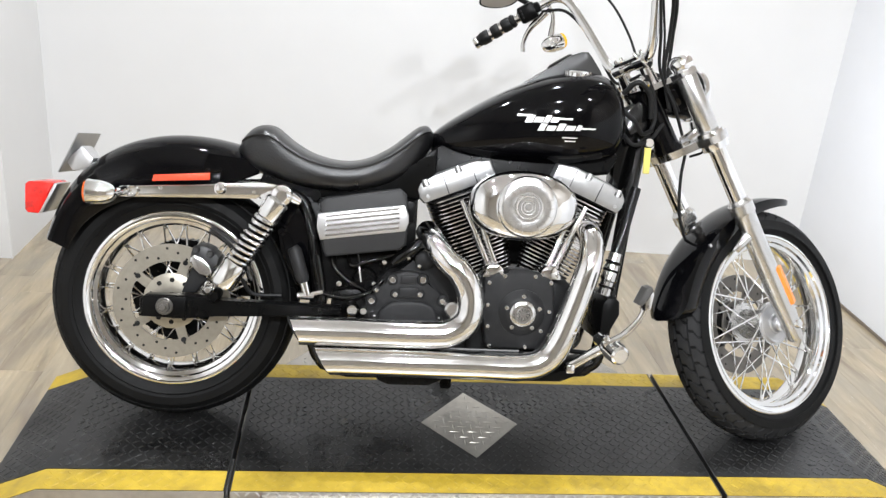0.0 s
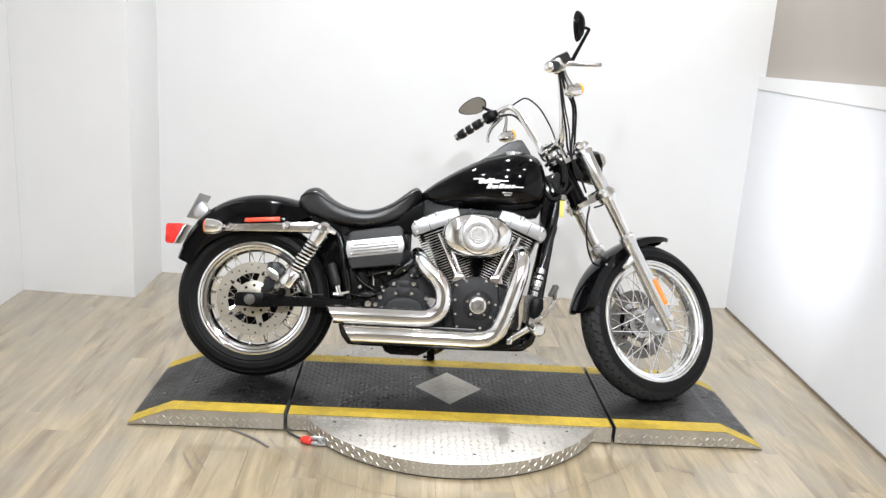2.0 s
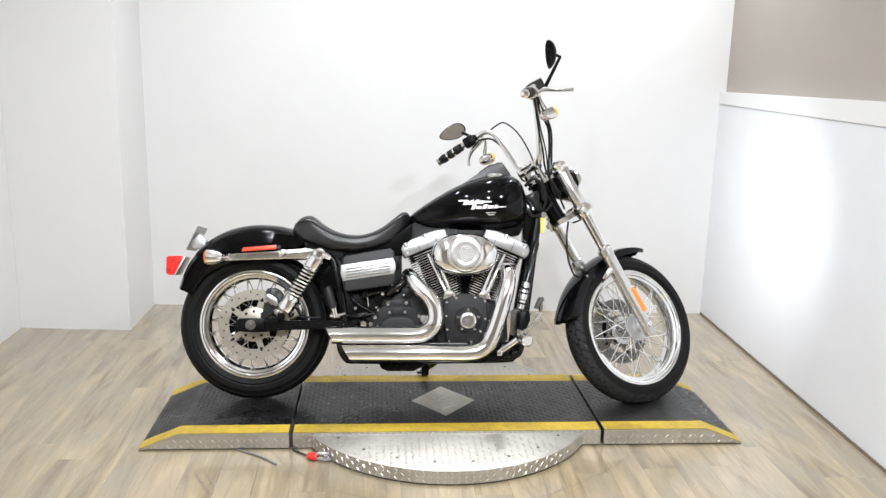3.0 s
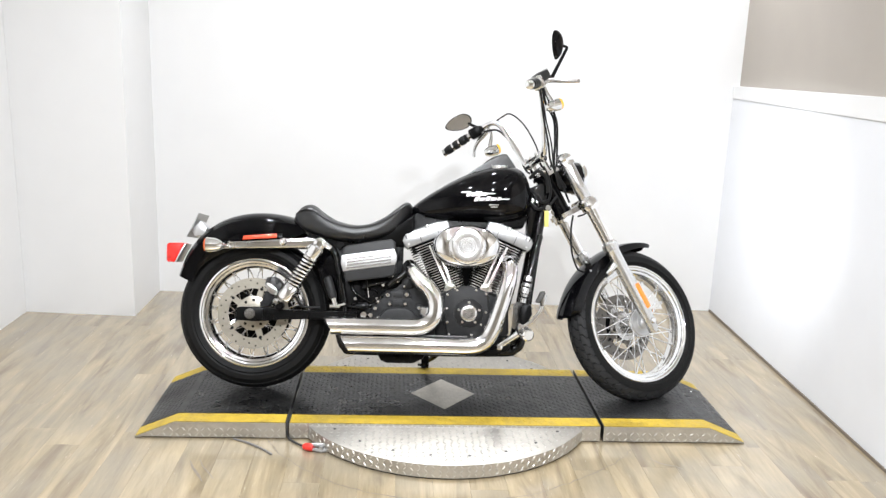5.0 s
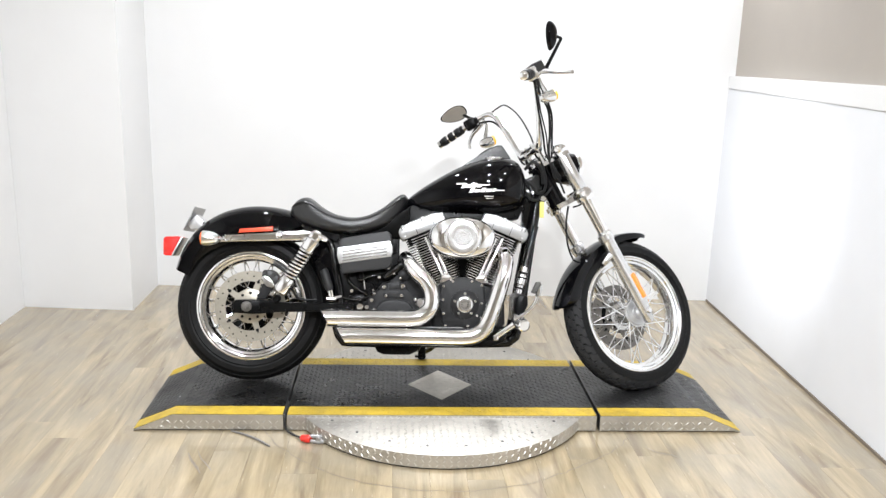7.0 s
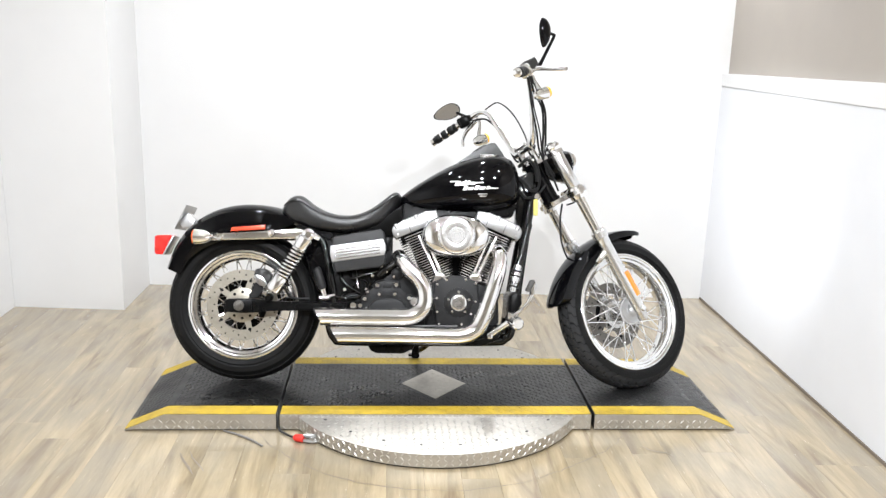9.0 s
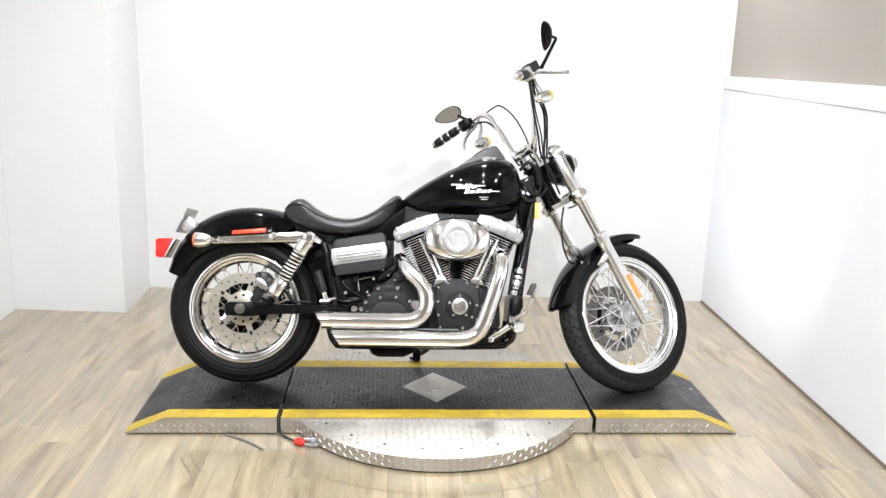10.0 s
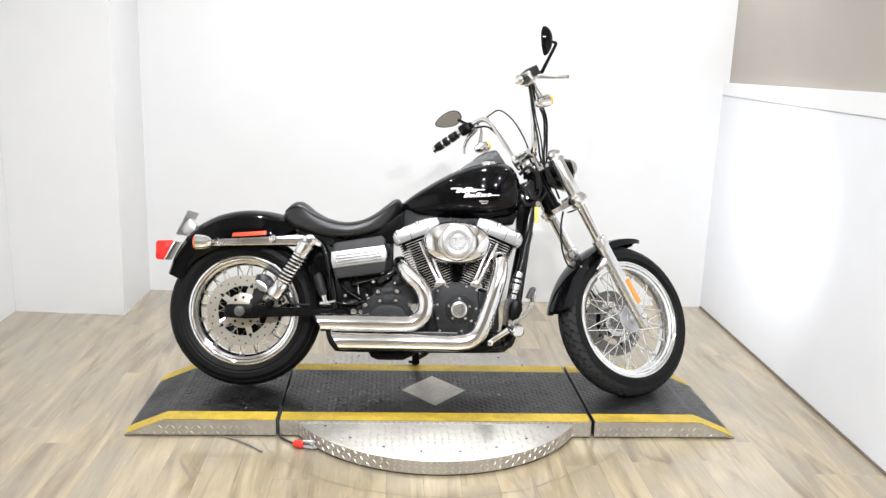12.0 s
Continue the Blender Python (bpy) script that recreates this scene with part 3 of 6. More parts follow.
def tread(parent, radius, half, count, reach, rubber, depth, gap):
    """Raised blocks round a tyre's crown: an inner and an outer row with a stepped joint between them."""
    bm = bmesh.new()
    pitch = math.tau / count
    rows = (((0.05, 0.00), (0.20, 0.04), (0.34, 0.42), (0.44, 0.46)), ((0.50, 0.96), (0.64, 1.00), (0.76, 1.40), (1.0, 1.48)))

    def at(w, side, ang, lift):
        bow = half * math.sin(w * 1.15) / math.sin(1.15)
        r = radius - 0.055 * (w ** 2.2) + lift
        return Vector((r * math.cos(ang), side * bow, r * math.sin(ang)))
    for side in (-1, 1):
        for i in range(count):
            a0 = i * pitch + (0 if side < 0 else pitch / 2)
            for row in rows:
                tops, lows = [], []
                for w, z in row:
                    for e in (gap - 0.5, 0.5 - gap):
                        ang = a0 + (z + e) * pitch
                        tops.append(bm.verts.new(at(w * reach, side, ang, depth)))
                        lows.append(bm.verts.new(at(w * reach, side, ang, -0.001)))
                n = len(row)
                for k in range(n - 1):
                    a, b, c, d = 2 * k, 2 * k + 1, 2 * k + 3, 2 * k + 2
                    bm.faces.new((tops[a], tops[b], tops[c], tops[d]))
                    bm.faces.new((tops[a], tops[d], lows[d], lows[a]))
                    bm.faces.new((tops[b], tops[c], lows[c], lows[b]))
                bm.faces.new((tops[0], tops[1], lows[1], lows[0]))
                bm.faces.new((tops[2 * n - 2], tops[2 * n - 1], lows[2 * n - 1], lows[2 * n - 2]))
    return tagged(part("tread", bm, rubber, parent), kind="stuff")


def wire_wheel(name, m, radius, half, rim_r, hub_half, flange, label, blocks):
    """A laced wheel about the local y axis: rim with tyre, tread, hub, spokes and nipples."""
    bm = bmesh.new()
    w = half * 0.82
    profile = [(rim_r, -w), (rim_r + 0.003, -w + 0.002), (rim_r + 0.003, -w + 0.007), (rim_r - 0.008, -w + 0.012), (rim_r - 0.010, -w + 0.020), (rim_r - 0.022, -w * 0.42),
               (rim_r - 0.026, -w * 0.3), (rim_r - 0.026, w * 0.3), (rim_r - 0.022, w * 0.42), (rim_r - 0.010, w - 0.020), (rim_r - 0.008, w - 0.012), (rim_r + 0.003, w - 0.007), (rim_r + 0.003, w - 0.002), (rim_r, w),
               (rim_r - 0.006, w), (rim_r - 0.010, w - 0.004), (rim_r - 0.017, w - 0.006), (rim_r - 0.020, w - 0.012), (rim_r - 0.029, w - 0.015), (rim_r - 0.034, w - 0.024), (rim_r - 0.038, w * 0.25), (rim_r - 0.038, -w * 0.25), (rim_r - 0.034, -w + 0.024), (rim_r - 0.029, -w + 0.015), (rim_r - 0.020, -w + 0.012), (rim_r - 0.017, -w + 0.006), (rim_r - 0.010, -w + 0.004), (rim_r - 0.006, -w)]
    lathe(bm, profile, (0, 0, 0), (0, 1, 0), 96, True)
    wheel = part(name, bm, CHROME, bike, label, m)
    bm = bmesh.new()
    t = radius - rim_r
    section = [(rim_r + 0.001, -w + 0.004)]
    for k in range(1, 7):
        a = k / 6
        section.append((rim_r + t * 0.58 * a, -w + 0.004 - (half - w + 0.002) * math.sin(a * 1.7)))
    for k in range(0, 9):
        s = -1 + k / 4
        bow = half * math.sin(abs(s) * 1.15) / math.sin(1.15)
        section.append((radius - 0.055 * (abs(s) ** 2.2), math.copysign(bow, s)))
    section += [(r, -h) for r, h in reversed(section[:7])]
    lathe(bm, section, (0, 0, 0), (0, 1, 0), 120, True)
    for side in (-1, 1):
        # moulded rings on the sidewall
        lathe(bm, [(rim_r + t * 0.20, side * (half * 0.985)), (rim_r + t * 0.24, side * (half * 1.01)), (rim_r + t * 0.27, side * (half * 0.985))], (0, 0, 0), (0, 1, 0), 96)
    part("tyre", bm, TYRE, wheel)
    tread(wheel, radius, half, blocks, *((0.98, TREAD, 0.0065, 0.10) if half < 0.065 else (0.62, TYRE, 0.003, 0.035)))
    bm = bmesh.new()
    lathe(bm, [(0.0, -hub_half - 0.012), (0.020, -hub_half - 0.012), (0.022, -hub_half - 0.004), (flange, -hub_half), (flange, -hub_half + 0.006), (0.042, -hub_half + 0.012), (0.038, 0), (0.042, hub_half - 0.012), (flange, hub_half - 0.006), (flange, hub_half), (0.022, hub_half + 0.004), (0.020, hub_half + 0.012), (0.0, hub_half + 0.012)], (0, 0, 0), (0, 1, 0), 40)
    part("hub", bm, FORK, wheel)
    made = []
    for side in (-1, 1):
        for lean in (-1, 1):
            bm = bmesh.new()
            a = lean * radians(52)
            p0 = Vector((flange * 0.86, side * (hub_half - 0.003 + 0.004 * lean), 0))
            p1 = Vector(((rim_r - 0.036) * math.cos(a * 0.42), side * w * 0.22, (rim_r - 0.036) * math.sin(a * 0.42)))
            p0.rotate(Euler((0, a * 0.55, 0)))
            tube(bm, [p0, p1], 0.0022, 6)
            tube(bm, [p1 * 0.93 + p0 * 0.07, p1 + (p1 - p0).normalized() * 0.003], 0.0036, 6)
            made.append(mesh_of("spoke", bm, CHROME))
    for k in range(40):
        ob = new("spoke", made[k % 4])
        ob.parent = wheel
        ob.matrix_basis = pose(0, 0, 0, 0, k * 9.0, 0)
    return wheel


def brake_disc(parent, y, r_out, r_in, arms, facing, metal):
    bm = bmesh.new()
    lathe(bm, [(r_in, y - 0.0025), (r_out, y - 0.0025), (r_out, y + 0.0025), (r_in, y + 0.0025)], (0, 0, 0), (0, 1, 0), 72, True)
    for k in range(arms):
        a = k * math.tau / arms
        legs = ((0.062, -0.20), (0.062, 0.20), (r_in + 0.004, 0.11), (r_in + 0.004, -0.11))
        prism(bm, [(r * math.cos(a + o), r * math.sin(a + o)) for r, o in legs], y - 0.002, y + 0.002)
    lathe(bm, [(0.022, y - 0.0025), (0.068, y - 0.0025), (0.070, y - 0.0015), (0.070, y + 0.0025), (0.022, y + 0.0025)], (0, 0, 0), (0, 1, 0), 40, True)
    # black dots stand in for the dark inside the drilled holes
    before = set(bm.faces)
    for k in range(30):
        a = k * math.tau / 30
        r = r_in + (r_out - r_in) * (0.25, 0.5, 0.75)[k % 3]
        lathe(bm, [(0, 0.0029), (0.0034, 0.0029), (0.0034, 0)], (r * math.cos(a), y, r * math.sin(a)), (0, facing, 0), 8)
    for k in range(10):
        a = (k + 0.5) * math.tau / 10
        lathe(bm, [(0, 0.0030), (0.0060, 0.0030), (0.0060, 0)], (0.053 * math.cos(a), y, 0.053 * math.sin(a)), (0, facing, 0), 12)
    for k in range(arms):
        a = k * math.tau / arms
        lathe(bm, [(0, 0.0075), (0.006, 0.0070), (0.007, 0)], (r_in * 1.02 * math.cos(a), y, r_in * 1.02 * math.sin(a)), (0, facing, 0), 10)
    for f in bm.faces:
        f.material_index = 0 if f in before else 1
    return part("brake_disc", bm, [metal, HOLE], parent, "drilled steel brake disc")


# -- wheels --
rear_wheel = wire_wheel("rear_wheel", pose(0, 0, 0.316), 0.307, 0.076, 0.220, 0.062, 0.052, "laced chrome wheel with a black tyre", 44)
brake_disc(rear_wheel, -0.083, 0.143, 0.100, 5, -1, DISC)
bm = bmesh.new()
lathe(bm, [(0.022, 0.070), (0.100, 0.072), (0.112, 0.066), (0.136, 0.066), (0.136, 0.098), (0.112, 0.098), (0.100, 0.088), (0.022, 0.090)], (0, 0, 0), (0, 1, 0), 64, True)
for k in range(64):
    a = k * math.tau / 64
    tube(bm, [(0.136 * math.cos(a), 0.066, 0.136 * math.sin(a)), (0.136 * math.cos(a), 0.098, 0.136 * math.sin(a))], 0.0028, 5)
part("drive_pulley", bm, SATIN, rear_wheel, "black toothed drive belt pulley")
front_wheel = wire_wheel("front_wheel", STEER @ pose(0.054, 0, 0.3135) @ pose(0, 0, 0, 0, 29.2, 0), 0.3140, 0.061, 0.246, 0.052, 0.060, "narrow laced chrome wheel with a black tyre", 46)
bm = bmesh.new()
lathe(bm, [(0.0, 0.020), (0.016, 0.020), (0.018, 0.012), (0.026, 0.011), (0.028, 0.006), (0.046, 0.004), (0.049, 0.006), (0.053, 0.006), (0.055, 0.002), (0.055, -0.012), (0.0, -0.012)], (0, -0.0535, 0), (0, -1, 0), 48)
part("hub_cover", bm, BRUSHED, front_wheel, "turned polished hub cover")
brake_disc(front_wheel, 0.068, 0.142, 0.094, 5, -1, DISC_DARK)


def shaped_shell(rows, sections):
    """Loft of cross-sections; rows: (x, z_bottom, z_top, half width)."""
    rings = []
    for x, zb, zt, w, e in rows:
        mid, h = (zb + zt) / 2, (zt - zb) / 2
        ring = []
        for k in range(sections):
            a = k * math.tau / sections
            c, s = math.cos(a), math.sin(a)
            ring.append(Vector((x, w * math.copysign(abs(c) ** e, c), mid + h * math.copysign(abs(s) ** e, s))))
        rings.append(ring)
    return rings


def along(points, n):
    """n + 1 rows read smoothly off a table whose first column grows (Catmull-Rom)."""
    out = []
    for k in range(n + 1):
        f = k / n * (len(points) - 1)
        i = min(int(f), len(points) - 2)
        t = f - i
        p0, p1, p2, p3 = (points[max(0, min(len(points) - 1, i + d))] for d in (-1, 0, 1, 2))
        out.append(tuple(0.5 * (2 * b + (c - a) * t + (2 * a - 5 * b + 4 * c - d) * t * t + (3 * b - a - 3 * c + d) * t ** 3) for a, b, c, d in zip(p0, p1, p2, p3)))
    return out


# -- fuel tank: x, bottom, top, half width, squareness --
TANK = [(0.630, 0.735, 0.765, 0.030, 0.8), (0.650, 0.722, 0.785, 0.065, 0.8), (0.700, 0.712, 0.822, 0.098, 0.78), (0.780, 0.706, 0.872, 0.126, 0.76), (0.860, 0.704, 0.912, 0.146, 0.74), (0.940, 0.704, 0.938, 0.157, 0.74),
        (1.010, 0.707, 0.949, 0.158, 0.74), (1.060, 0.714, 0.943, 0.150, 0.76), (1.093, 0.727, 0.920, 0.132, 0.8), (1.112, 0.752, 0.885, 0.100, 0.85), (1.122, 0.79, 0.85, 0.055, 0.9)]
bm = bmesh.new()
loft(bm, shaped_shell(along(TANK, 44), 40))
tank = part("fuel_tank", bm, PAINT, bike, "gloss black teardrop fuel tank", crease=60)


def tank_side(x, z):
    """Where the tank's right side lies."""
    for a, b in zip(TANK, TANK[1:]):
        if a[0] <= x <= b[0]:
            t = (x - a[0]) / (b[0] - a[0])
            zb, zt, w, e = (p + (q - p) * t for p, q in zip(a[1:], b[1:]))
            u = min(1, abs((z - (zb + zt) / 2) / ((zt - zb) / 2)))
            return -w * (1 - u ** (2 / e)) ** (e / 2)
    return -0.15


def emblem():
    """Slanted white bars in two rows with long end strokes."""
    def bar(x, z, w, h, slant=0.25):
        bm = bmesh.new()
        pts = [(x, z), (x + w, z + 0.04 * w), (x + w + slant * h, z + h), (x + slant * h, z + h)]
        lo = [bm.verts.new((px, tank_side(px, pz) + 0.0005, pz)) for px, pz in pts]
        hi = [bm.verts.new((px, tank_side(px, pz) - 0.0022, pz)) for px, pz in pts]
        ring_faces(bm, lo, hi)
        bm.faces.new(hi)
        part("emblem_bar", bm, EMBLEM, tank, "white metal bar of the tank emblem")

    def row_of_bars(x, z0, sizes):
        for w, h in sizes:
            bar(x, z0 + (x - 0.83) * 0.05, w, h, 0.45)
            x += w + 0.0034
        return x
    bar(0.826, 0.822, 0.034, 0.006, 0.6)
    end = row_of_bars(0.846, 0.807, ((0.017, 0.019), (0.021, 0.014), (0.013, 0.018), (0.019, 0.013)))
    bar(end - 0.004, 0.818, 0.034, 0.0055, 0.6)
    end = row_of_bars(0.878, 0.787, ((0.016, 0.018), (0.022, 0.013), (0.017, 0.018), (0.024, 0.013), (0.012, 0.014)))
    bar(end - 0.006, 0.797, 0.040, 0.0055, 0.6)
    bar(0.940, 0.774, 0.038, 0.0035)
    bar(0.948, 0.766, 0.026, 0.0035)


emblem()
bm = bmesh.new()
lathe(bm, [(0, 0.016), (0.024, 0.015), (0.030, 0.010), (0.032, 0.0), (0.034, -0.014)], (0.988, -0.072, 0.934), (0.0, -0.25, 1), 28)
for k in range(16):
    a = k * math.tau / 16
    tube(bm, [(0.988 + 0.031 * math.cos(a), -0.073 + 0.031 * math.sin(a), 0.936 + 0.008 * math.sin(a)), (0.988 + 0.031 * math.cos(a), -0.076 + 0.031 * math.sin(a), 0.946 + 0.008 * math.sin(a))], 0.0025, 6)
part("fuel_cap", bm, CHROME, tank, "fluted chrome fuel cap")
bm = bmesh.new()
outline = [(0.642, 0.768), (0.700, 0.818), (0.780, 0.868), (0.840, 0.897), (0.904, 0.941), (0.975, 0.988), (1.000, 0.998), (1.018, 0.999), (1.030, 0.986), (1.050, 0.954), (1.074, 0.915), (1.00, 0.90), (0.80, 0.83), (0.66, 0.755)]
prism(bm, outline, -0.052, 0.052, 0.008, 2)
console = part("console", bm, CONSOLE, bike, "matte black dash console")
bm = bmesh.new()
lathe(bm, [(0, 0.006), (0.030, 0.006), (0.036, 0.003), (0.036, -0.02)], (0.955, 0.0, 0.974), (-0.65, 0, 1), 28)
part("speedometer", bm, SATIN, console)
bm = bmesh.new()
box(bm, 0.775, 0.80, -0.056, -0.050, 0.845, 0.862, 0.002)
part("console_clip", bm, CHROME, console)

# -- seat: x, bottom, top, half width, squareness --
SEAT = [(0.146, 0.690, 0.706, 0.045, 0.8), (0.162, 0.670, 0.736, 0.088, 0.72), (0.190, 0.648, 0.760, 0.114, 0.64), (0.230, 0.634, 0.763, 0.128, 0.58), (0.278, 0.622, 0.728, 0.138, 0.55), (0.335, 0.614, 0.698, 0.145, 0.52), (0.405, 0.611, 0.685, 0.148, 0.50),
        (0.465, 0.618, 0.694, 0.142, 0.52), (0.520, 0.632, 0.722, 0.128, 0.56), (0.565, 0.652, 0.758, 0.108, 0.62), (0.598, 0.682, 0.784, 0.086, 0.68), (0.620, 0.714, 0.786, 0.062, 0.8), (0.636, 0.740, 0.768, 0.030, 0.9)]
bm = bmesh.new()
loft(bm, shaped_shell(along(SEAT, 48), 36))
seat = part("seat", bm, LEATHER, bike, "black leather solo seat", crease=70)
bm = bmesh.new()
edge = []
for x, zb, zt, w, e in along(SEAT, 40)[3:-3]:
    edge.append((x, -w * 0.955, zb + (zt - zb) * 0.80))
tube(bm, edge, 0.0028, 6)
part("piping", bm, LEATHER, seat)

# added black block that fills the gap under the seat
bm = bmesh.new()
prism(bm, [(0.200, 0.604), (0.300, 0.596), (0.600, 0.600), (0.640, 0.640), (0.640, 0.735), (0.610, 0.700), (0.540, 0.645), (0.420, 0.625), (0.300, 0.640), (0.220, 0.665)], -0.098, 0.098, 0.008, 2)
part("seat_gap_filler", bm, SATIN, bike, "black filler block for the pan under the seat")
# another added block, so that the space below the tank stays black
bm = bmesh.new()
prism(bm, [(0.625, 0.640), (0.740, 0.655), (0.900, 0.664), (1.090, 0.690), (1.115, 0.740), (1.080, 0.760), (0.660, 0.745), (0.630, 0.730)], -0.070, 0.070, 0.010, 2)
part("tank_gap_filler", bm, SATIN, bike, "black filler block under the tank")

# -- rear fender: x, z of the crown, skirt depth --
CROWN = [(0.230, 0.690, 0.05), (0.190, 0.700, 0.085), (0.140, 0.713, 0.11), (0.077, 0.724, 0.125), (0.005, 0.727, 0.13), (-0.067, 0.718, 0.13), (-0.138, 0.695, 0.13), (-0.200, 0.657, 0.12), (-0.246, 0.612, 0.105), (-0.282, 0.555, 0.088), (-0.302, 0.505, 0.077), (-0.314, 0.466, 0.072)]


def fender_shell(rows, half_width, centre, thick=0.003):
    """A crowned mudguard about a wheel's centre: rows of x, z and skirt depth."""
    bm = bmesh.new()
    rings = []
    for x, z, d, *own in rows:
        half = own[0] if own else half_width
        inward = Vector((centre[0] - x, 0, centre[1] - z)).normalized()
        p = Vector((x, 0, z))
        outer = []
        for k in range(17):
            s = -1 + k / 8
            drop = d * (0.30 * abs(s) ** 2.4 if abs(s) < 0.999 else 0.30)
            outer.append(p + inward * drop + Vector((0, s * half, 0)))
        first, last = p + inward * d + Vector((0, -half * 1.0, 0)), p + inward * d + Vector((0, half * 1.0, 0))
        row = [first] + outer + [last]
        inner = [q + inward * thick + Vector((0, -math.copysign(thick, q.y) if abs(q.y) > half * 0.9 else 0, 0)) for q in reversed(row)]
        rings.append(row + inner)
    loft(bm, rings)
    return bm


rear_fender = part("rear_fender", fender_shell(along(CROWN, 48), 0.096, (0, 0.32)), PAINT, bike, "gloss black rear fender", crease=50)
bm = bmesh.new()
prism(bm, [(-0.050, 0.612), (0.088, 0.622), (0.088, 0.640), (-0.046, 0.628)], -0.104, -0.096, 0.003)
part("reflector", bm, RED_REFLECTOR, rear_fender, "red side reflector")
bm = bmesh.new()
prism(bm, [(-0.125, 0.572), (0.230, 0.586), (0.268, 0.592), (0.280, 0.606), (0.268, 0.620), (0.220, 0.626), (0.05, 0.610), (-0.110, 0.600), (-0.135, 0.590)], -0.140, -0.112, 0.005, 3)
strut = part("fender_strut", bm, CHROME, bike, "chrome fender strut cover")
bm = bmesh.new()
lathe(bm, [(0, 0.016), (0.006, 0.0155), (0.011, 0.012), (0.0135, 0.006), (0.012, 0.003), (0.016, 0.002), (0.016, -0.003)], (0.122, -0.141, 0.605), (0, -1, 0), 20)
part("dome_bolt", bm, CHROME, strut, "domed chrome bolt")
for sx in (0.20, -0.02):
    bolt(strut, sx, -0.140, 0.60, 0.005, 0.003)
bm = bmesh.new()
prism(bm, [(-0.125, 0.572), (0.230, 0.586), (0.268, 0.592), (0.280, 0.606), (0.220, 0.626), (-0.110, 0.600)], 0.112, 0.140, 0.005, 2)
part("fender_strut", bm, CHROME, bike, "chrome fender strut cover")


def bullet_lamp(name, centre, axis, r, length, lens, parent, m=None, label="", reach=0.44):
    """A chrome bullet turn signal with its lens at the open end."""
    d = Vector(axis).normalized()
    bm = bmesh.new()
    prof = [(0.0, -length * 0.62)] + [(r * math.sin(k / 7 * 1.5708) ** 0.8, -length * 0.62 + length * 0.75 * (1 - math.cos(k / 7 * 1.5708))) for k in range(1, 8)] + [(r * 1.03, length * 0.22), (r * 1.03, length * 0.30), (r * 0.9, length * 0.30)]
    lathe(bm, prof, centre, d, 28)
    body = part(name, bm, CHROME, parent, label, m)
    bm = bmesh.new()
    lathe(bm, [(0, length * reach), (r * 0.5, length * (reach - 0.01)), (r * 0.85, length * (reach - 0.06)), (r * 0.97, length * 0.27), (r * 0.9, length * 0.2), (0, length * 0.2)], centre, d, 28)
    part("lens", bm, lens, body, "amber lens")
    return body


for side in (-1, 1):
    sig = bullet_lamp("turn_signal", (-0.150, side * 0.190, 0.585), (-1, 0, 0), 0.029, 0.072, REAR_LENS, bike, label="chrome bullet turn signal with red-orange lens")
    bm = bmesh.new()
    tube(bm, [(-0.100, side * 0.125, 0.590), (-0.105, side * 0.16, 0.588), (-0.118, side * 0.182, 0.585)], [0.011, 0.010, 0.013], 12, 3)
    lathe(bm, [(0.014, -0.004), (0.015, 0), (0.014, 0.012)], (-0.085, side * 0.142, 0.590), (0, side, 0), 16)
    part("stalk", bm, CHROME, sig)

# tail lamp and bracket
bm = bmesh.new()
prism(bm, [(-0.364, 0.524), (-0.357, 0.516), (-0.334, 0.515), (-0.297, 0.590), (-0.304, 0.595), (-0.356, 0.593), (-0.364, 0.586)], -0.052, 0.052, 0.0045, 3)
tail = part("tail_lamp", bm, RED_LENS, bike, "red tail lamp lens", crease=50)
bm = bmesh.new()
prism(bm, [(-0.333, 0.515), (-0.323, 0.517), (-0.287, 0.590), (-0.296, 0.591)], -0.049, 0.049, 0.003, 2)
part("lamp_base", bm, BRUSHED, tail)
bm = bmesh.new()
prism(bm, [(-0.284, 0.620), (-0.238, 0.718), (-0.235, 0.717), (-0.281, 0.619)], -0.060, 0.120, 0.001, 1)
bracket = part("plate_bracket", bm, PLATE, bike, "bare grey licence plate bracket")
bm = bmesh.new()
prism(bm, [(-0.274, 0.648), (-0.236, 0.686), (-0.208, 0.657), (-0.216, 0.628), (-0.258, 0.624)], -0.034, 0.044, 0.003)
part("bracket_mount", bm, BRUSHED, bracket)

# -- swing arm, axle, shocks, caliper --
bm = bmesh.new()
prism(bm, [(-0.060, 0.302), (-0.055, 0.291), (0.02, 0.288), (0.06, 0.290), (0.12, 0.297), (0.42, 0.306), (0.42, 0.332), (0.14, 0.336), (0.05, 0.344), (-0.045, 0.344), (-0.060, 0.334)], -0.160, -0.118, 0.007, 2)
swing = part("swing_arm", bm, SATIN, bike, "black rear swing arm")
bm = bmesh.new()
prism(bm, [(-0.055, 0.292), (0.42, 0.300), (0.42, 0.338), (-0.055, 0.344)], 0.118, 0.160, 0.007, 2)
part("swing_arm", bm, SATIN, bike, "black rear swing arm")
bm = bmesh.new()
prism(bm, [(-0.055, 0.292), (0.050, 0.290), (0.050, 0.342), (-0.050, 0.342)], -0.1655, -0.161, 0.003)
part("axle_plate", bm, SATIN, swing)
bm = bmesh.new()
lathe(bm, [(0, 0.020), (0.007, 0.020), (0.009, 0.016), (0.009, 0.012), (0.014, 0.012), (0.016, 0.008), (0.016, 0.0), (0.018, 0.0), (0.018, -0.004), (0, -0.004)], (0, -0.166, 0.318), (0, -1, 0), 6)
lathe(bm, [(0, 0.003), (0.019, 0.003), (0.021, 0)], (0, -0.166, 0.318), (0, -1, 0), 28)
part("axle_nut", bm, DISC_DARK, swing)


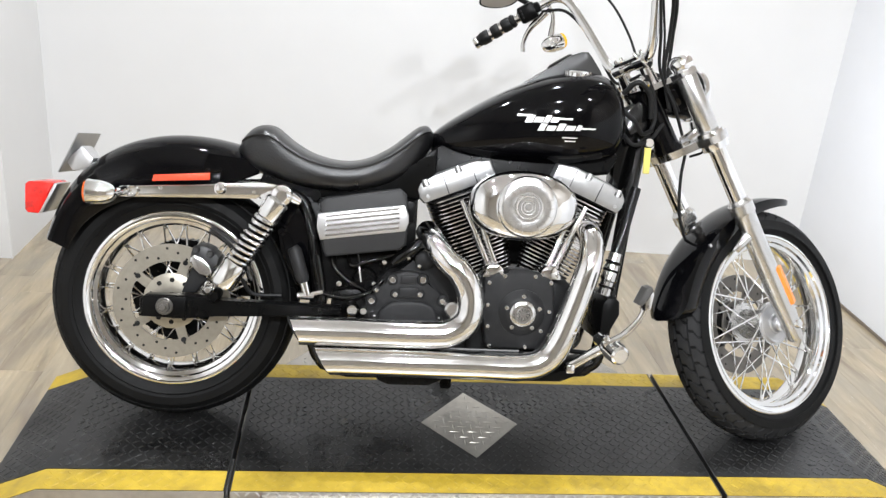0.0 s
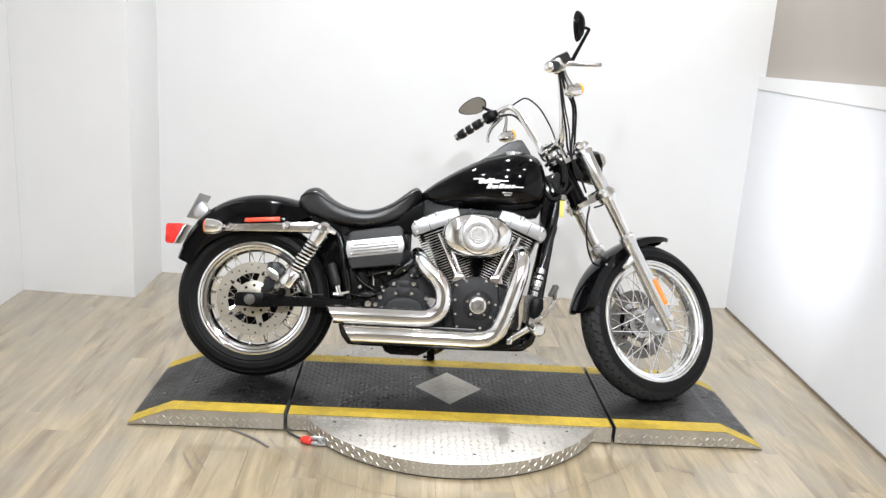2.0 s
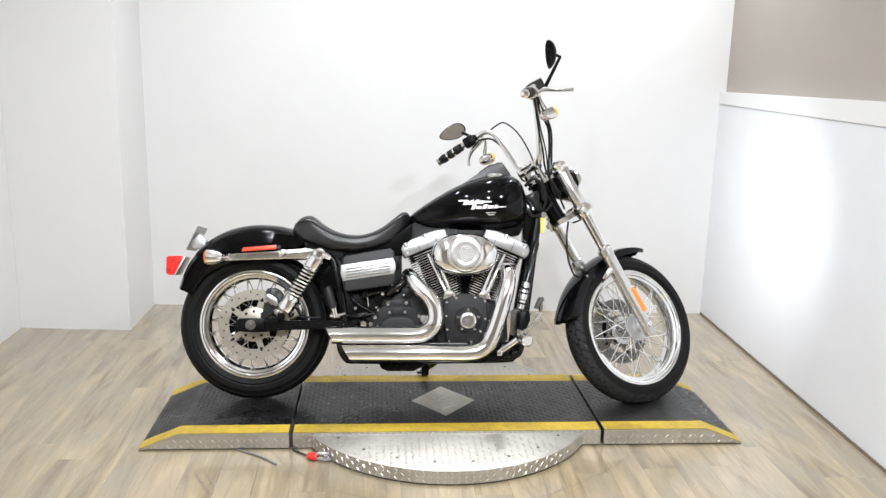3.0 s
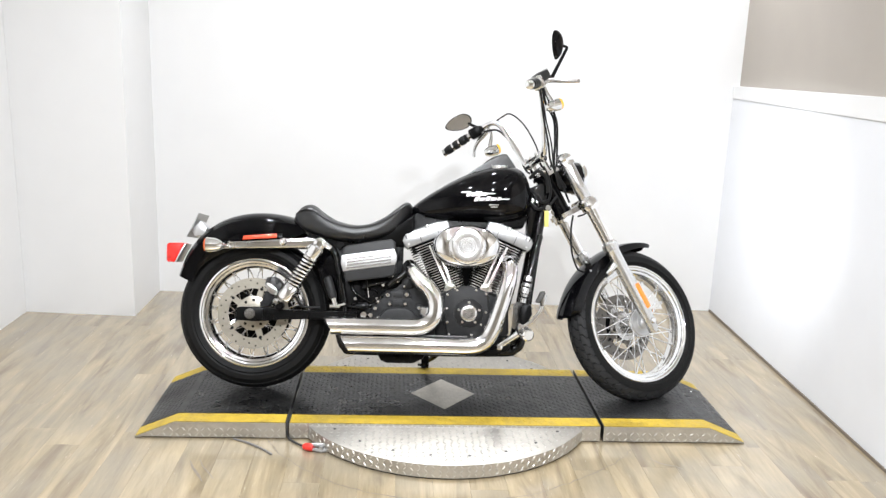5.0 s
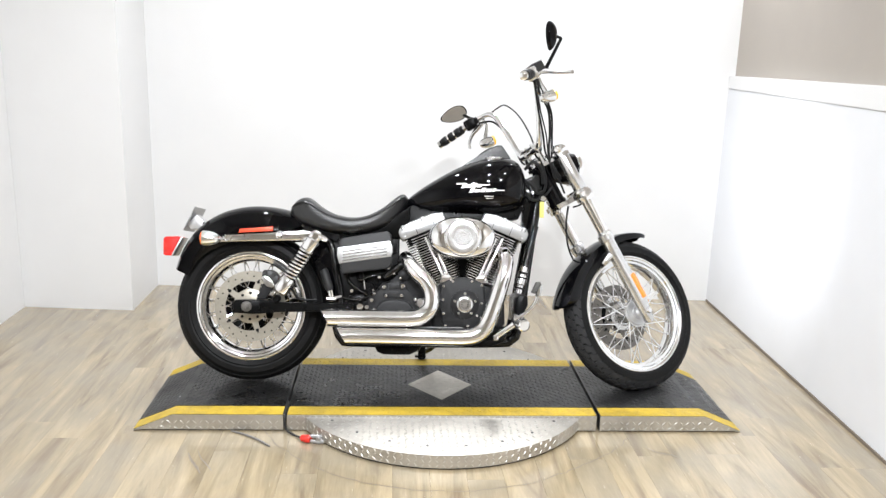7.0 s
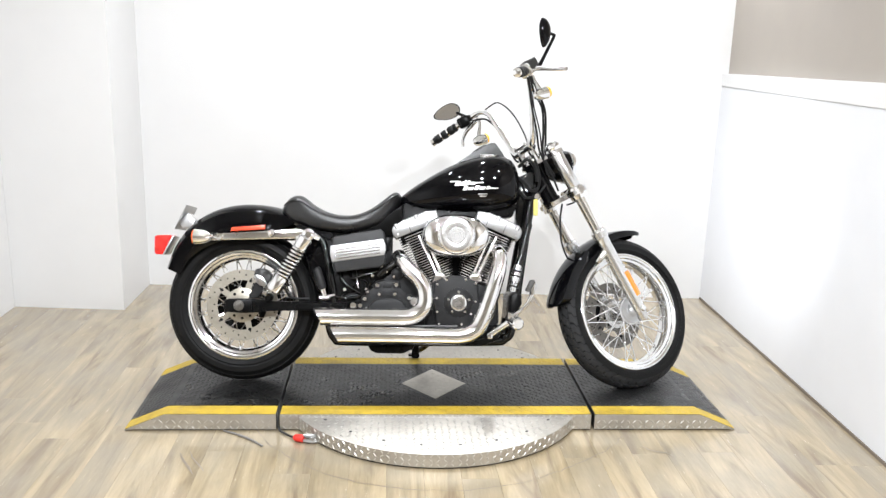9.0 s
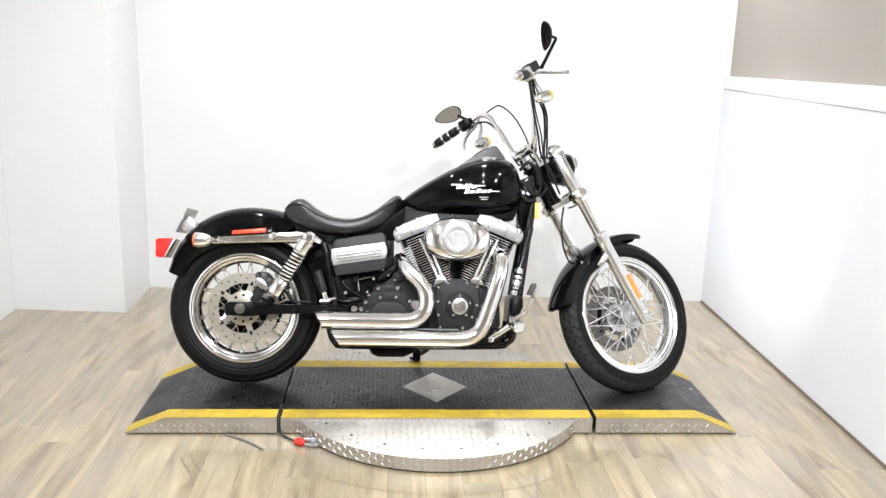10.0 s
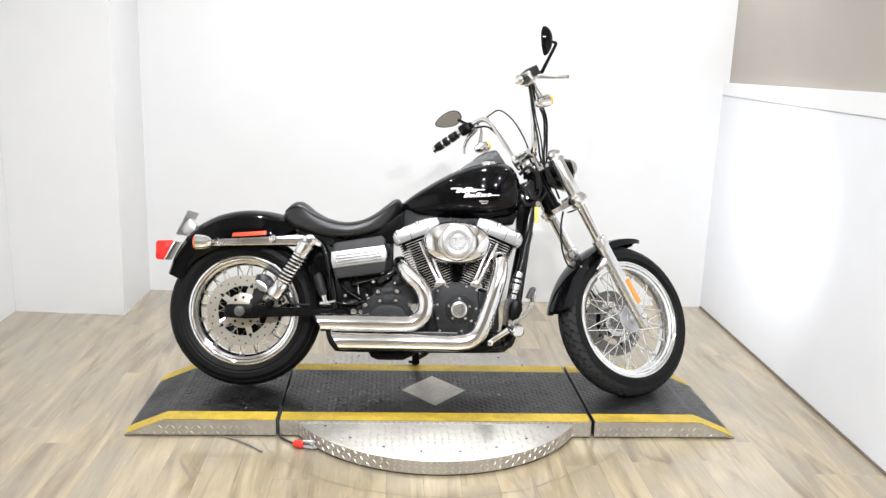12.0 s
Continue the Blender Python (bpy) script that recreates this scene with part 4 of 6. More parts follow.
def shock(side):
    top, low = Vector((0.271, side * 0.185, 0.600)), Vector((0.124, side * 0.175, 0.360))
    d = (low - top).normalized()
    bm = bmesh.new()
    lathe(bm, [(0, 0.014), (0.026, 0.014), (0.030, 0.018), (0.030, 0.060), (0.028, 0.064), (0.013, 0.064), (0, 0.064)], top, d, 28)
    body = part("shock_absorber", bm, CHROME, bike, "chrome shock absorber with exposed coil spring")
    bm = bmesh.new()
    u, v = basis(d)[1:]
    turns, n = 8.5, 160
    pts = []
    for k in range(n + 1):
        a = k / n * turns * math.tau
        pts.append(top + d * (0.066 + 0.124 * k / n) + (u * math.cos(a) + v * math.sin(a)) * 0.0265)
    tube(bm, pts, 0.0048, 8)
    part("coil_spring", bm, CHROME, body)
    bm = bmesh.new()
    tube(bm, [top + d * 0.062, top + d * 0.198], 0.0185, 20)
    part("damper_tube", bm, SATIN, body)
    bm = bmesh.new()
    lathe(bm, [(0, 0.194), (0.028, 0.194), (0.031, 0.198), (0.031, 0.252), (0.028, 0.260), (0.014, 0.262), (0, 0.262)], top, d, 28)
    part("spring_cup", bm, CHROME, body)
    bm = bmesh.new()
    lathe(bm, [(0, 0.018), (0.012, 0.018), (0.016, 0.014), (0.024, 0.012), (0.026, 0.006), (0.026, -0.02), (0, -0.02)], top, (0, side, 0), 28)
    tube(bm, [top + Vector((0.012, 0, 0.0)), top + Vector((0.040, -side * 0.01, -0.014))], [0.016, 0.011], 12)
    part("top_mount", bm, CHROME, body)
    bm = bmesh.new()
    lathe(bm, [(0, 0.02), (0.011, 0.02), (0.013, 0.016), (0.016, 0.012), (0.016, -0.03), (0, -0.03)], low + d * 0.010, (0, side, 0), 20)
    part("lower_mount", bm, SATIN, body)
    bm = bmesh.new()
    lathe(bm, [(0, 0.012), (0.006, 0.012), (0.010, 0.008), (0.011, 0.0), (0.013, -0.002), (0.013, -0.02)], (0.109, side * 0.206, 0.370), (0, side, 0), 14)
    part("mount_bolt", bm, CHROME, body)


shock(-1)
shock(1)
bm = bmesh.new()
prism(bm, [(0.072, 0.420), (0.104, 0.408), (0.118, 0.416), (0.120, 0.436), (0.104, 0.456), (0.086, 0.464), (0.066, 0.464), (0.054, 0.454), (0.050, 0.436)], -0.132, -0.062, 0.010, 2)
caliper = part("rear_caliper", bm, CAST, bike, "dark rear brake caliper")
bm = bmesh.new()
prism(bm, [(0.052, 0.424), (0.054, 0.437), (0.064, 0.443), (0.082, 0.438), (0.100, 0.422), (0.109, 0.404), (0.105, 0.390), (0.092, 0.387), (0.082, 0.402), (0.068, 0.415)], -0.150, -0.134, 0.006, 3)
part("caliper_face", bm, POLISHED, caliper)
bm = bmesh.new()
prism(bm, [(0.030, 0.345), (0.066, 0.345), (0.096, 0.388), (0.112, 0.408), (0.070, 0.424), (0.052, 0.404)], -0.122, -0.100, 0.005, 2)
part("caliper_bracket", bm, WRINKLE, caliper)
for cx, cz in ((0.066, 0.455), (0.100, 0.446)):
    bolt(caliper, cx, -0.136, cz, 0.009, 0.006, material=STEEL_DARK)
bolt(caliper, 0.098, -0.140, 0.372, 0.011, 0.010)
bm = bmesh.new()
tube(bm, [(0.11, -0.14, 0.41), (0.17, -0.13, 0.39), (0.20, -0.12, 0.35), (0.27, -0.11, 0.345)], 0.005, 8, 5)
part("brake_hose", bm, RUBBER, caliper)

# -- frame --
def bar(name, pts, r, material, parent, label="", smooth=4, seg=14, m=None):
    bm = bmesh.new()
    tube(bm, pts, r, seg, smooth)
    return part(name, bm, material, parent, label, m)


for side in (-1, 1):
    bar("frame_tube", [(1.180, side * 0.030, 0.800), (1.150, side * 0.060, 0.640), (1.115, side * 0.095, 0.420), (1.088, side * 0.110, 0.240), (1.060, side * 0.112, 0.195), (0.980, side * 0.112, 0.182), (0.45, side * 0.112, 0.178), (0.375, side * 0.112, 0.192), (0.350, side * 0.112, 0.260)], 0.0195, FRAME, bike, "black steel frame tube", 6)
    bar("frame_tube", [(0.350, side * 0.112, 0.250), (0.370, side * 0.112, 0.340), (0.345, side * 0.112, 0.480), (0.310, side * 0.105, 0.590), (0.20, side * 0.100, 0.602), (0.05, side * 0.100, 0.596)], 0.013, FRAME, bike, "black steel frame tube", 6)
bar("backbone_tube", [(1.190, 0, 0.860), (1.05, 0, 0.80), (0.80, 0, 0.715), (0.55, 0, 0.64), (0.33, 0, 0.60)], 0.030, SATIN, bike, "black frame backbone", 4)
bar("cross_tube", [(0.345, -0.112, 0.60), (0.345, 0.112, 0.60)], 0.014, SATIN, bike, smooth=0)
bar("cross_tube", [(0.36, -0.112, 0.33), (0.36, 0.112, 0.33)], 0.020, SATIN, bike, smooth=0)
bm = bmesh.new()
prism(bm, [(1.120, 0.840), (1.165, 0.885), (1.205, 0.880), (1.190, 0.790), (1.165, 0.690), (1.135, 0.640), (1.110, 0.660), (1.115, 0.760)], -0.030, 0.030, 0.008, 2)
part("neck_gusset", bm, FRAME, bike)
AX = STEER.to_3x3() @ Vector((0, 0, 1))
HEAD = Vector((1.693, 0, 0))
bm = bmesh.new()
tube(bm, [HEAD + AX * 0.880, HEAD + AX * 1.035], [0.034, 0.034], 28)
tube(bm, [HEAD + AX * 0.872, HEAD + AX * 0.886], [0.039, 0.039], 28)
tube(bm, [HEAD + AX * 1.028, HEAD + AX * 1.040], [0.039, 0.039], 28)
part("steering_head", bm, PAINT, bike, "gloss black steering head")
# mudguard liner, side electrics and gearbox behind the covers
bm = bmesh.new()
prism(bm, [(0.300, 0.60), (0.335, 0.44), (0.345, 0.34), (0.42, 0.34), (0.56, 0.36), (0.60, 0.45), (0.60, 0.62), (0.45, 0.625)], -0.085, 0.085, 0.01)
part("electrics_tray", bm, SATIN, bike)
bm = bmesh.new()
prism(bm, [(0.470, 0.200), (0.780, 0.200), (0.790, 0.400), (0.720, 0.440), (0.640, 0.470), (0.600, 0.435), (0.535, 0.420), (0.470, 0.340)], -0.115, 0.13, 0.015, 2)
part("gearbox", bm, WRINKLE, bike, "charcoal gearbox housing")

bm = bmesh.new()
prism(bm, [(0.385, 0.285), (0.505, 0.285), (0.515, 0.345), (0.480, 0.375), (0.400, 0.365)], -0.112, 0.112, 0.01)
part("pivot_housing", bm, SATIN, bike, "black swing arm pivot housing")

# -- battery box --
bm = bmesh.new()
prism(bm, [(0.369, 0.468), (0.378, 0.453), (0.556, 0.478), (0.572, 0.492), (0.574, 0.560), (0.568, 0.615), (0.552, 0.628), (0.372, 0.598), (0.358, 0.586)], -0.150, -0.02, 0.007, 3)
battery = part("battery_box", bm, BOX_GREY, bike, "charcoal battery box with a ribbed metal band")
bm = bmesh.new()
prism(bm, [(0.362, 0.494), (0.568, 0.525), (0.5755, 0.545), (0.5745, 0.566), (0.563, 0.590), (0.354, 0.559), (0.352, 0.525)], -0.1545, -0.06, 0.005, 2)
band = part("metal_band", bm, BRUSHED, battery, "brushed metal band")
for k in range(5):
    z = 0.5045 + k * 0.0116
    bm = bmesh.new()
    prism(bm, [(0.374, z), (0.552, z + 0.0272), (0.552, z + 0.0324), (0.374, z + 0.0052)], -0.1575, -0.1535, 0.0012, 1)
    part("rib", bm, POLISHED, band)
bm = bmesh.new()
prism(bm, [(0.566, 0.540), (0.590, 0.545), (0.592, 0.596), (0.572, 0.600)], -0.120, -0.060, 0.005, 2)
part("box_bracket", bm, SATIN, battery)

# -- engine --
engine_base = Vector((0.862, 0, 0.330))
bm = bmesh.new()
prism(bm, [(0.735, 0.215), (0.990, 0.205), (1.035, 0.260), (1.030, 0.380), (0.985, 0.418), (0.93, 0.424), (0.80, 0.424), (0.745, 0.412), (0.730, 0.330)], -0.135, 0.12, 0.02, 3)
part("crankcase", bm, WRINKLE, bike, "charcoal crankcase")
bm = bmesh.new()
prism(bm, [(0.778, 0.256), (0.788, 0.245), (0.925, 0.245), (0.938, 0.262), (0.946, 0.330), (0.947, 0.408), (0.938, 0.425), (0.905, 0.441), (0.893, 0.443), (0.886, 0.438), (0.830, 0.438), (0.822, 0.442), (0.800, 0.439), (0.768, 0.422), (0.766, 0.350)], -0.176, -0.130, 0.009, 3)
cam_cover = part("cam_cover", bm, WRINKLE, bike, "charcoal cam cover with chrome bolts")
bm = bmesh.new()
lathe(bm, [(0.0, 0.016), (0.036, 0.016), (0.042, 0.014), (0.050, 0.006), (0.058, 0.002), (0.060, -0.01)], (0.866, -0.176, 0.340), (0, -1, 0), 48)
part("timer_cover", bm, WRINKLE, cam_cover)
bm = bmesh.new()
lathe(bm, [(0.0, 0.022), (0.015, 0.0225), (0.017, 0.0205), (0.022, 0.0205), (0.024, 0.0225), (0.030, 0.0215), (0.033, 0.0185), (0.033, 0.012), (0, 0.012)], (0.866, -0.176, 0.340), (0, -1, 0), 40)
part("medallion", bm, POLISHED, cam_cover, "round chrome medallion")
for k in range(10):
    a = k * math.tau / 10
    bm = bmesh.new()
    tube(bm, [(0.866 + 0.008 * math.cos(a), -0.1984, 0.340 + 0.008 * math.sin(a)), (0.866 + 0.015 * math.cos(a), -0.1986, 0.340 + 0.015 * math.sin(a))], 0.0012, 5)
    part("rib", bm, STEEL_DARK, cam_cover)
for k in range(5):
    a = radians(90 + 72 * k)
    bolt(cam_cover, 0.866 + 0.043 * math.cos(a), -0.188, 0.340 + 0.043 * math.sin(a), 0.0065, 0.005)
for cx, cz in ((0.780, 0.412), (0.818, 0.430), (0.894, 0.432), (0.934, 0.417), (0.779, 0.357), (0.782, 0.303), (0.790, 0.254), (0.879, 0.254), (0.934, 0.345), (0.916, 0.296)):
    bolt(cam_cover, cx, -0.177, cz, 0.006, 0.005)


def cylinder(s, label):
    """One finned cylinder with head, rocker cover and pushrod tubes; s: -1 rear, 1 front."""
    d = Vector((s * 0.3827, 0, 0.9239))
    u = Vector((0.9239, 0, -s * 0.3827))
    base = engine_base + u * (s * 0.030)

    def at(uu, ww, y):
        return base + u * (uu * s) + d * (ww - 0.014) + Vector((0, y, 0))
    bm = bmesh.new()
    tube(bm, [at(0, 0.10, 0), at(0, 0.335, 0)], 0.056, 32)
    body = part("cylinder", bm, SATIN, bike, label)
    # fins: rounded square rings, one mesh for all
    bm = bmesh.new()
    n, hw, hy, t = 36, 0.090, 0.088, 0.0020
    outline = []
    for k in range(n):
        a = k * math.tau / n
        c, sn = math.cos(a), math.sin(a)
        outline.append((hw * math.copysign(abs(c) ** 0.55, c), hy * math.copysign(abs(sn) ** 0.55, sn)))
    rings = [[Vector((p * f, q * f, w)) for p, q in outline] for f, w in ((0.985, -t), (1.0, -t * 0.4), (1.0, t * 0.4), (0.985, t))]
    loft(bm, rings)
    fin = mesh_of("cooling_fin", bm, [SATIN])
    edge = mesh_of("fin_edge", _fin_edge(outline, t), [POLISHED])
    rot = Matrix((u * s, (0, 1, 0), d)).transposed().to_4x4()
    for k in range(22):
        w = 0.122 + k * 0.0104
        ob = new("cooling_fin", fin)
        ob.parent = body
        f = 0.80 + 0.20 * min(1, k / 8)
        deep = 1.16 if k > 16 else f
        ob.matrix_basis = Matrix.Translation(at(0, w, 0)) @ rot @ Matrix.Diagonal((f, deep, 1, 1))
        ob = new("fin_edge", edge)
        ob.parent = body
        ob.matrix_basis = Matrix.Translation(at(0, w, 0)) @ rot @ Matrix.Diagonal((f, deep, 1, 1))

    def slab(name, pts, y0, y1, bevel, material, parent=None, text=""):
        bm = bmesh.new()
        prism(bm, [tuple((at(p, q, 0)).xz) for p, q in pts], y0, y1, bevel, 2)
        return part(name, bm, material, parent or bike, text)
    head = slab("cylinder_head", [(-0.080, 0.322), (0.080, 0.322), (0.080, 0.352), (-0.080, 0.352)], -0.080, 0.080, 0.008, SATIN)
    slab("head_gasket", [(-0.088, 0.3495), (0.090, 0.3495), (0.090, 0.3535), (-0.088, 0.3535)], -0.098, 0.098, 0.001, SATIN, head)
    cover = slab("rocker_cover", [(-0.096, 0.350), (0.098, 0.350), (0.106, 0.369), (0.104, 0.390), (0.092, 0.404), (0.050, 0.412), (-0.050, 0.412), (-0.096, 0.400)], -0.1035, 0.1035, 0.011, SILVER, None, "silver rocker cover")
    # joint of the two cover halves, cap screws and dark blocks for their pockets' shade
    for uj in (0.030, -0.046):
        slab("joint_line", [(uj, 0.354), (uj + 0.0025, 0.354), (uj + 0.0025, 0.404), (uj, 0.404)], -0.1042, -0.100, 0.0004, STEEL_DARK, cover)
    for uu, ww in ((0.078, 0.394), (-0.010, 0.399)):
        slab("pocket_shade", [(uu - 0.009, ww - 0.004), (uu + 0.009, ww - 0.004), (uu + 0.009, ww + 0.007), (uu - 0.009, ww + 0.007)], -0.1050, -0.085, 0.002, STEEL_DARK, cover)
        p = at(uu, ww, -0.100)
        bm = bmesh.new()
        lathe(bm, [(0, 0.014), (0.006, 0.014), (0.0075, 0.010), (0.0075, -0.004)], p, d, 12)
        part("cap_screw", bm, BRUSHED, cover)
    for uu in (0.084, -0.076):
        p = at(uu, 0.365, -0.1035)
        bolt(cover, p.x, p.y, p.z, 0.0055, 0.003, material=BRUSHED)
    for x0, x1 in ((0.076, 0.172), (0.058, 0.142)):
        low = Vector((0.862 + s * x0, -0.150, 0.435))
        high = Vector((0.862 + s * x1, -0.128, 0.640)).lerp(low, 0.16)
        bm = bmesh.new()
        tube(bm, [low, low.lerp(high, 0.14), low.lerp(high, 0.15), low.lerp(high, 0.46), low.lerp(high, 0.47), low.lerp(high, 0.52), low.lerp(high, 0.53), high], [0.011, 0.011, 0.0082, 0.0082, 0.0098, 0.0098, 0.0072, 0.0072], 14)
        part("pushrod_tube", bm, CHROME, body, "chrome pushrod tube")
    bm = bmesh.new()
    c = 0.862 + s * 0.070
    prism(bm, [(c - 0.030, 0.424), (c + 0.030, 0.424), (c + 0.022, 0.448), (c + 0.012, 0.458), (c - 0.012, 0.458), (c - 0.022, 0.448)], -0.172, -0.120, 0.006, 2)
    part("tappet_block", bm, CHROME, body)
    for dx in (-0.018, 0.018):
        bolt(body, c + dx, -0.173, 0.436, 0.0045, 0.004)
    return body


def _fin_edge(outline, t):
    """The bright machined lip of one fin."""
    bm = bmesh.new()
    n = len(outline)
    lo = [bm.verts.new((p * 1.001, q * 1.001, -t * 0.7)) for p, q in outline]
    hi = [bm.verts.new((p * 1.001, q * 1.001, t * 0.7)) for p, q in outline]
    ring_faces(bm, lo, hi)
    return bm


cylinder(-1, "black finned rear cylinder")
cylinder(1, "black finned front cylinder")

# intake and air cleaner
# added black block that keeps the gap between the cylinders dark
bm = bmesh.new()
prism(bm, [(0.790, 0.440), (0.934, 0.440), (0.965, 0.560), (0.985, 0.640), (0.740, 0.640), (0.760, 0.560)], -0.045, 0.045, 0.012, 2)
part("cylinder_gap_filler", bm, SATIN, bike, "black filler block between the cylinders")
bar("intake_manifold", [(0.78, -0.02, 0.60), (0.862, -0.04, 0.585), (0.945, -0.02, 0.60)], 0.026, SATIN, bike)
bm = bmesh.new()
rings = []
for r, y in ((0.86, -0.135), (0.99, -0.145), (1.0, -0.160), (0.985, -0.185), (0.93, -0.203), (0.80, -0.214), (0.60, -0.220)):
    rings.append([Vector((0.852 + 0.134 * r * math.copysign(abs(math.cos(a)) ** 0.92, math.cos(a)), y, 0.604 + 0.0865 * r * math.copysign(abs(math.sin(a)) ** 0.92, math.sin(a)))) for a in (k * math.tau / 64 for k in range(64))])
loft(bm, rings)
cleaner = part("air_cleaner", bm, CHROME, bike, "oval chrome air cleaner cover")
bm = bmesh.new()
lathe(bm, [(0.0, 0.021), (0.009, 0.021), (0.011, 0.018), (0.016, 0.018), (0.018, 0.022), (0.026, 0.022), (0.029, 0.017), (0.033, 0.017), (0.035, 0.020), (0.052, 0.022), (0.064, 0.020), (0.069, 0.017), (0.072, 0.012), (0.074, 0.006), (0.0745, -0.012)], (0.852, -0.217, 0.605), (0, -1, 0), 64)
insert = part("round_insert", bm, TURNED, cleaner, "turned round metal insert")
# thin chrome ribs stand in for the radial glints on the turned face
for k in range(18):
    a = k * math.tau / 18
    c, sn = math.cos(a), math.sin(a)
    bm = bmesh.new()
    tube(bm, [(0.852 + 0.0365 * c, -0.2372, 0.605 + 0.0365 * sn), (0.852 + 0.052 * c, -0.2388, 0.605 + 0.052 * sn), (0.852 + 0.064 * c, -0.2370, 0.605 + 0.064 * sn)], [0.0006, 0.0011, 0.0008], 6)
    part("rib", bm, CHROME, insert)

# gearbox side cover
bm = bmesh.new()
prism(bm, [(0.490, 0.285), (0.484, 0.325), (0.481, 0.344), (0.487, 0.358), (0.504, 0.368), (0.520, 0.380), (0.530, 0.405), (0.542, 0.417), (0.567, 0.424), (0.598, 0.424), (0.621, 0.419), (0.632, 0.404), (0.644, 0.378), (0.657, 0.364), (0.680, 0.352), (0.688, 0.320), (0.690, 0.285)], -0.146, -0.110, 0.007, 3)
gear_cover = part("gearbox_cover", bm, WRINKLE, bike, "charcoal gearbox side cover")
bm = bmesh.new()
prism(bm, [(0.507, 0.290), (0.513, 0.325), (0.534, 0.346), (0.552, 0.352), (0.617, 0.354), (0.642, 0.345), (0.659, 0.324), (0.664, 0.290)], -0.160, -0.140, 0.009, 4)
part("cover_bulge", bm, WRINKLE, gear_cover)
bm = bmesh.new()
prism(bm, [(0.562, 0.386), (0.560, 0.360), (0.606, 0.361), (0.606, 0.388)], -0.1535, -0.140, 0.003, 2)
part("cover_panel", bm, WRINKLE, gear_cover)
bm = bmesh.new()
prism(bm, [(0.566, 0.416), (0.562, 0.394), (0.604, 0.395), (0.602, 0.417)], -0.1495, -0.140, 0.003, 2)
part("cover_panel", bm, WRINKLE, gear_cover)
for cx, cz, r in ((0.543, 0.404, 0.0092), (0.618, 0.407, 0.0096), (0.551, 0.368, 0.0076), (0.613, 0.370, 0.0076), (0.494, 0.350, 0.0090), (0.505, 0.377, 0.0060), (0.669, 0.355, 0.0086), (0.664, 0.312, 0.0050), (0.503, 0.312, 0.0050)):
    bm = bmesh.new()
    lathe(bm, [(0, 0.004), (r * 1.25, 0.004), (r * 1.55, 0.001), (r * 1.7, -0.006)], (cx, -0.1462, cz), (0, -1, 0), 20)
    part("bolt_boss", bm, WRINKLE, gear_cover)
    bolt(gear_cover, cx, -0.1505, cz, r, 0.006)
bm = bmesh.new()
lathe(bm, [(0, 0.012), (0.016, 0.011), (0.024, 0.004), (0.026, -0.03)], (0.622, -0.122, 0.452), (0, -1, 0), 24)
part("shaft_housing", bm, WRINKLE, gear_cover)
bolt(gear_cover, 0.608, -0.136, 0.439, 0.0055, 0.005)
bolt(gear_cover, 0.580, -0.132, 0.458, 0.0055, 0.005)
bm = bmesh.new()
lathe(bm, [(0, 0.020), (0.015, 0.019), (0.0195, 0.014), (0.0195, -0.04)], (0.691, -0.182, 0.343), (0, -1, 0), 24)
part("dipstick_cap", bm, POLISHED, bike, "chrome dipstick cap")
bm = bmesh.new()
lathe(bm, [(0, 0.018), (0.012, 0.018), (0.018, 0.010), (0.020, -0.01)], (0.447, -0.125, 0.322), (0, -1, 0), 20)
lathe(bm, [(0, 0.014), (0.008, 0.014), (0.010, -0.01)], (0.475, -0.135, 0.322), (0, -1, 0), 16)
part("pivot_cap", bm, CHROME, bike, "chrome pivot cap")
bm = bmesh.new()
lathe(bm, [(0, 0.02), (0.026, 0.02), (0.032, 0.012), (0.032, -0.06)], (0.475, -0.085, 0.395), (0, -1, 0), 24)
part("starter_motor", bm, SATIN, bike)
# remote reservoir beside the fender
bm = bmesh.new()
tube(bm, [(0.295, -0.12, 0.470), (0.300, -0.12, 0.462), (0.322, -0.13, 0.395), (0.326, -0.13, 0.385)], [0.013, 0.017, 0.017, 0.013], 18)
reservoir = part("brake_reservoir", bm, WRINKLE, bike, "grey brake fluid reservoir tube")
bm = bmesh.new()
tube(bm, [(0.325, -0.13, 0.388), (0.336, -0.135, 0.352)], [0.013, 0.010], 12)
tube(bm, [(0.312, -0.135, 0.352), (0.352, -0.135, 0.352)], 0.010, 12)
tube(bm, [(0.345, -0.135, 0.356), (0.372, -0.13, 0.362)], 0.008, 12)
part("reservoir_fitting", bm, CHROME, reservoir)
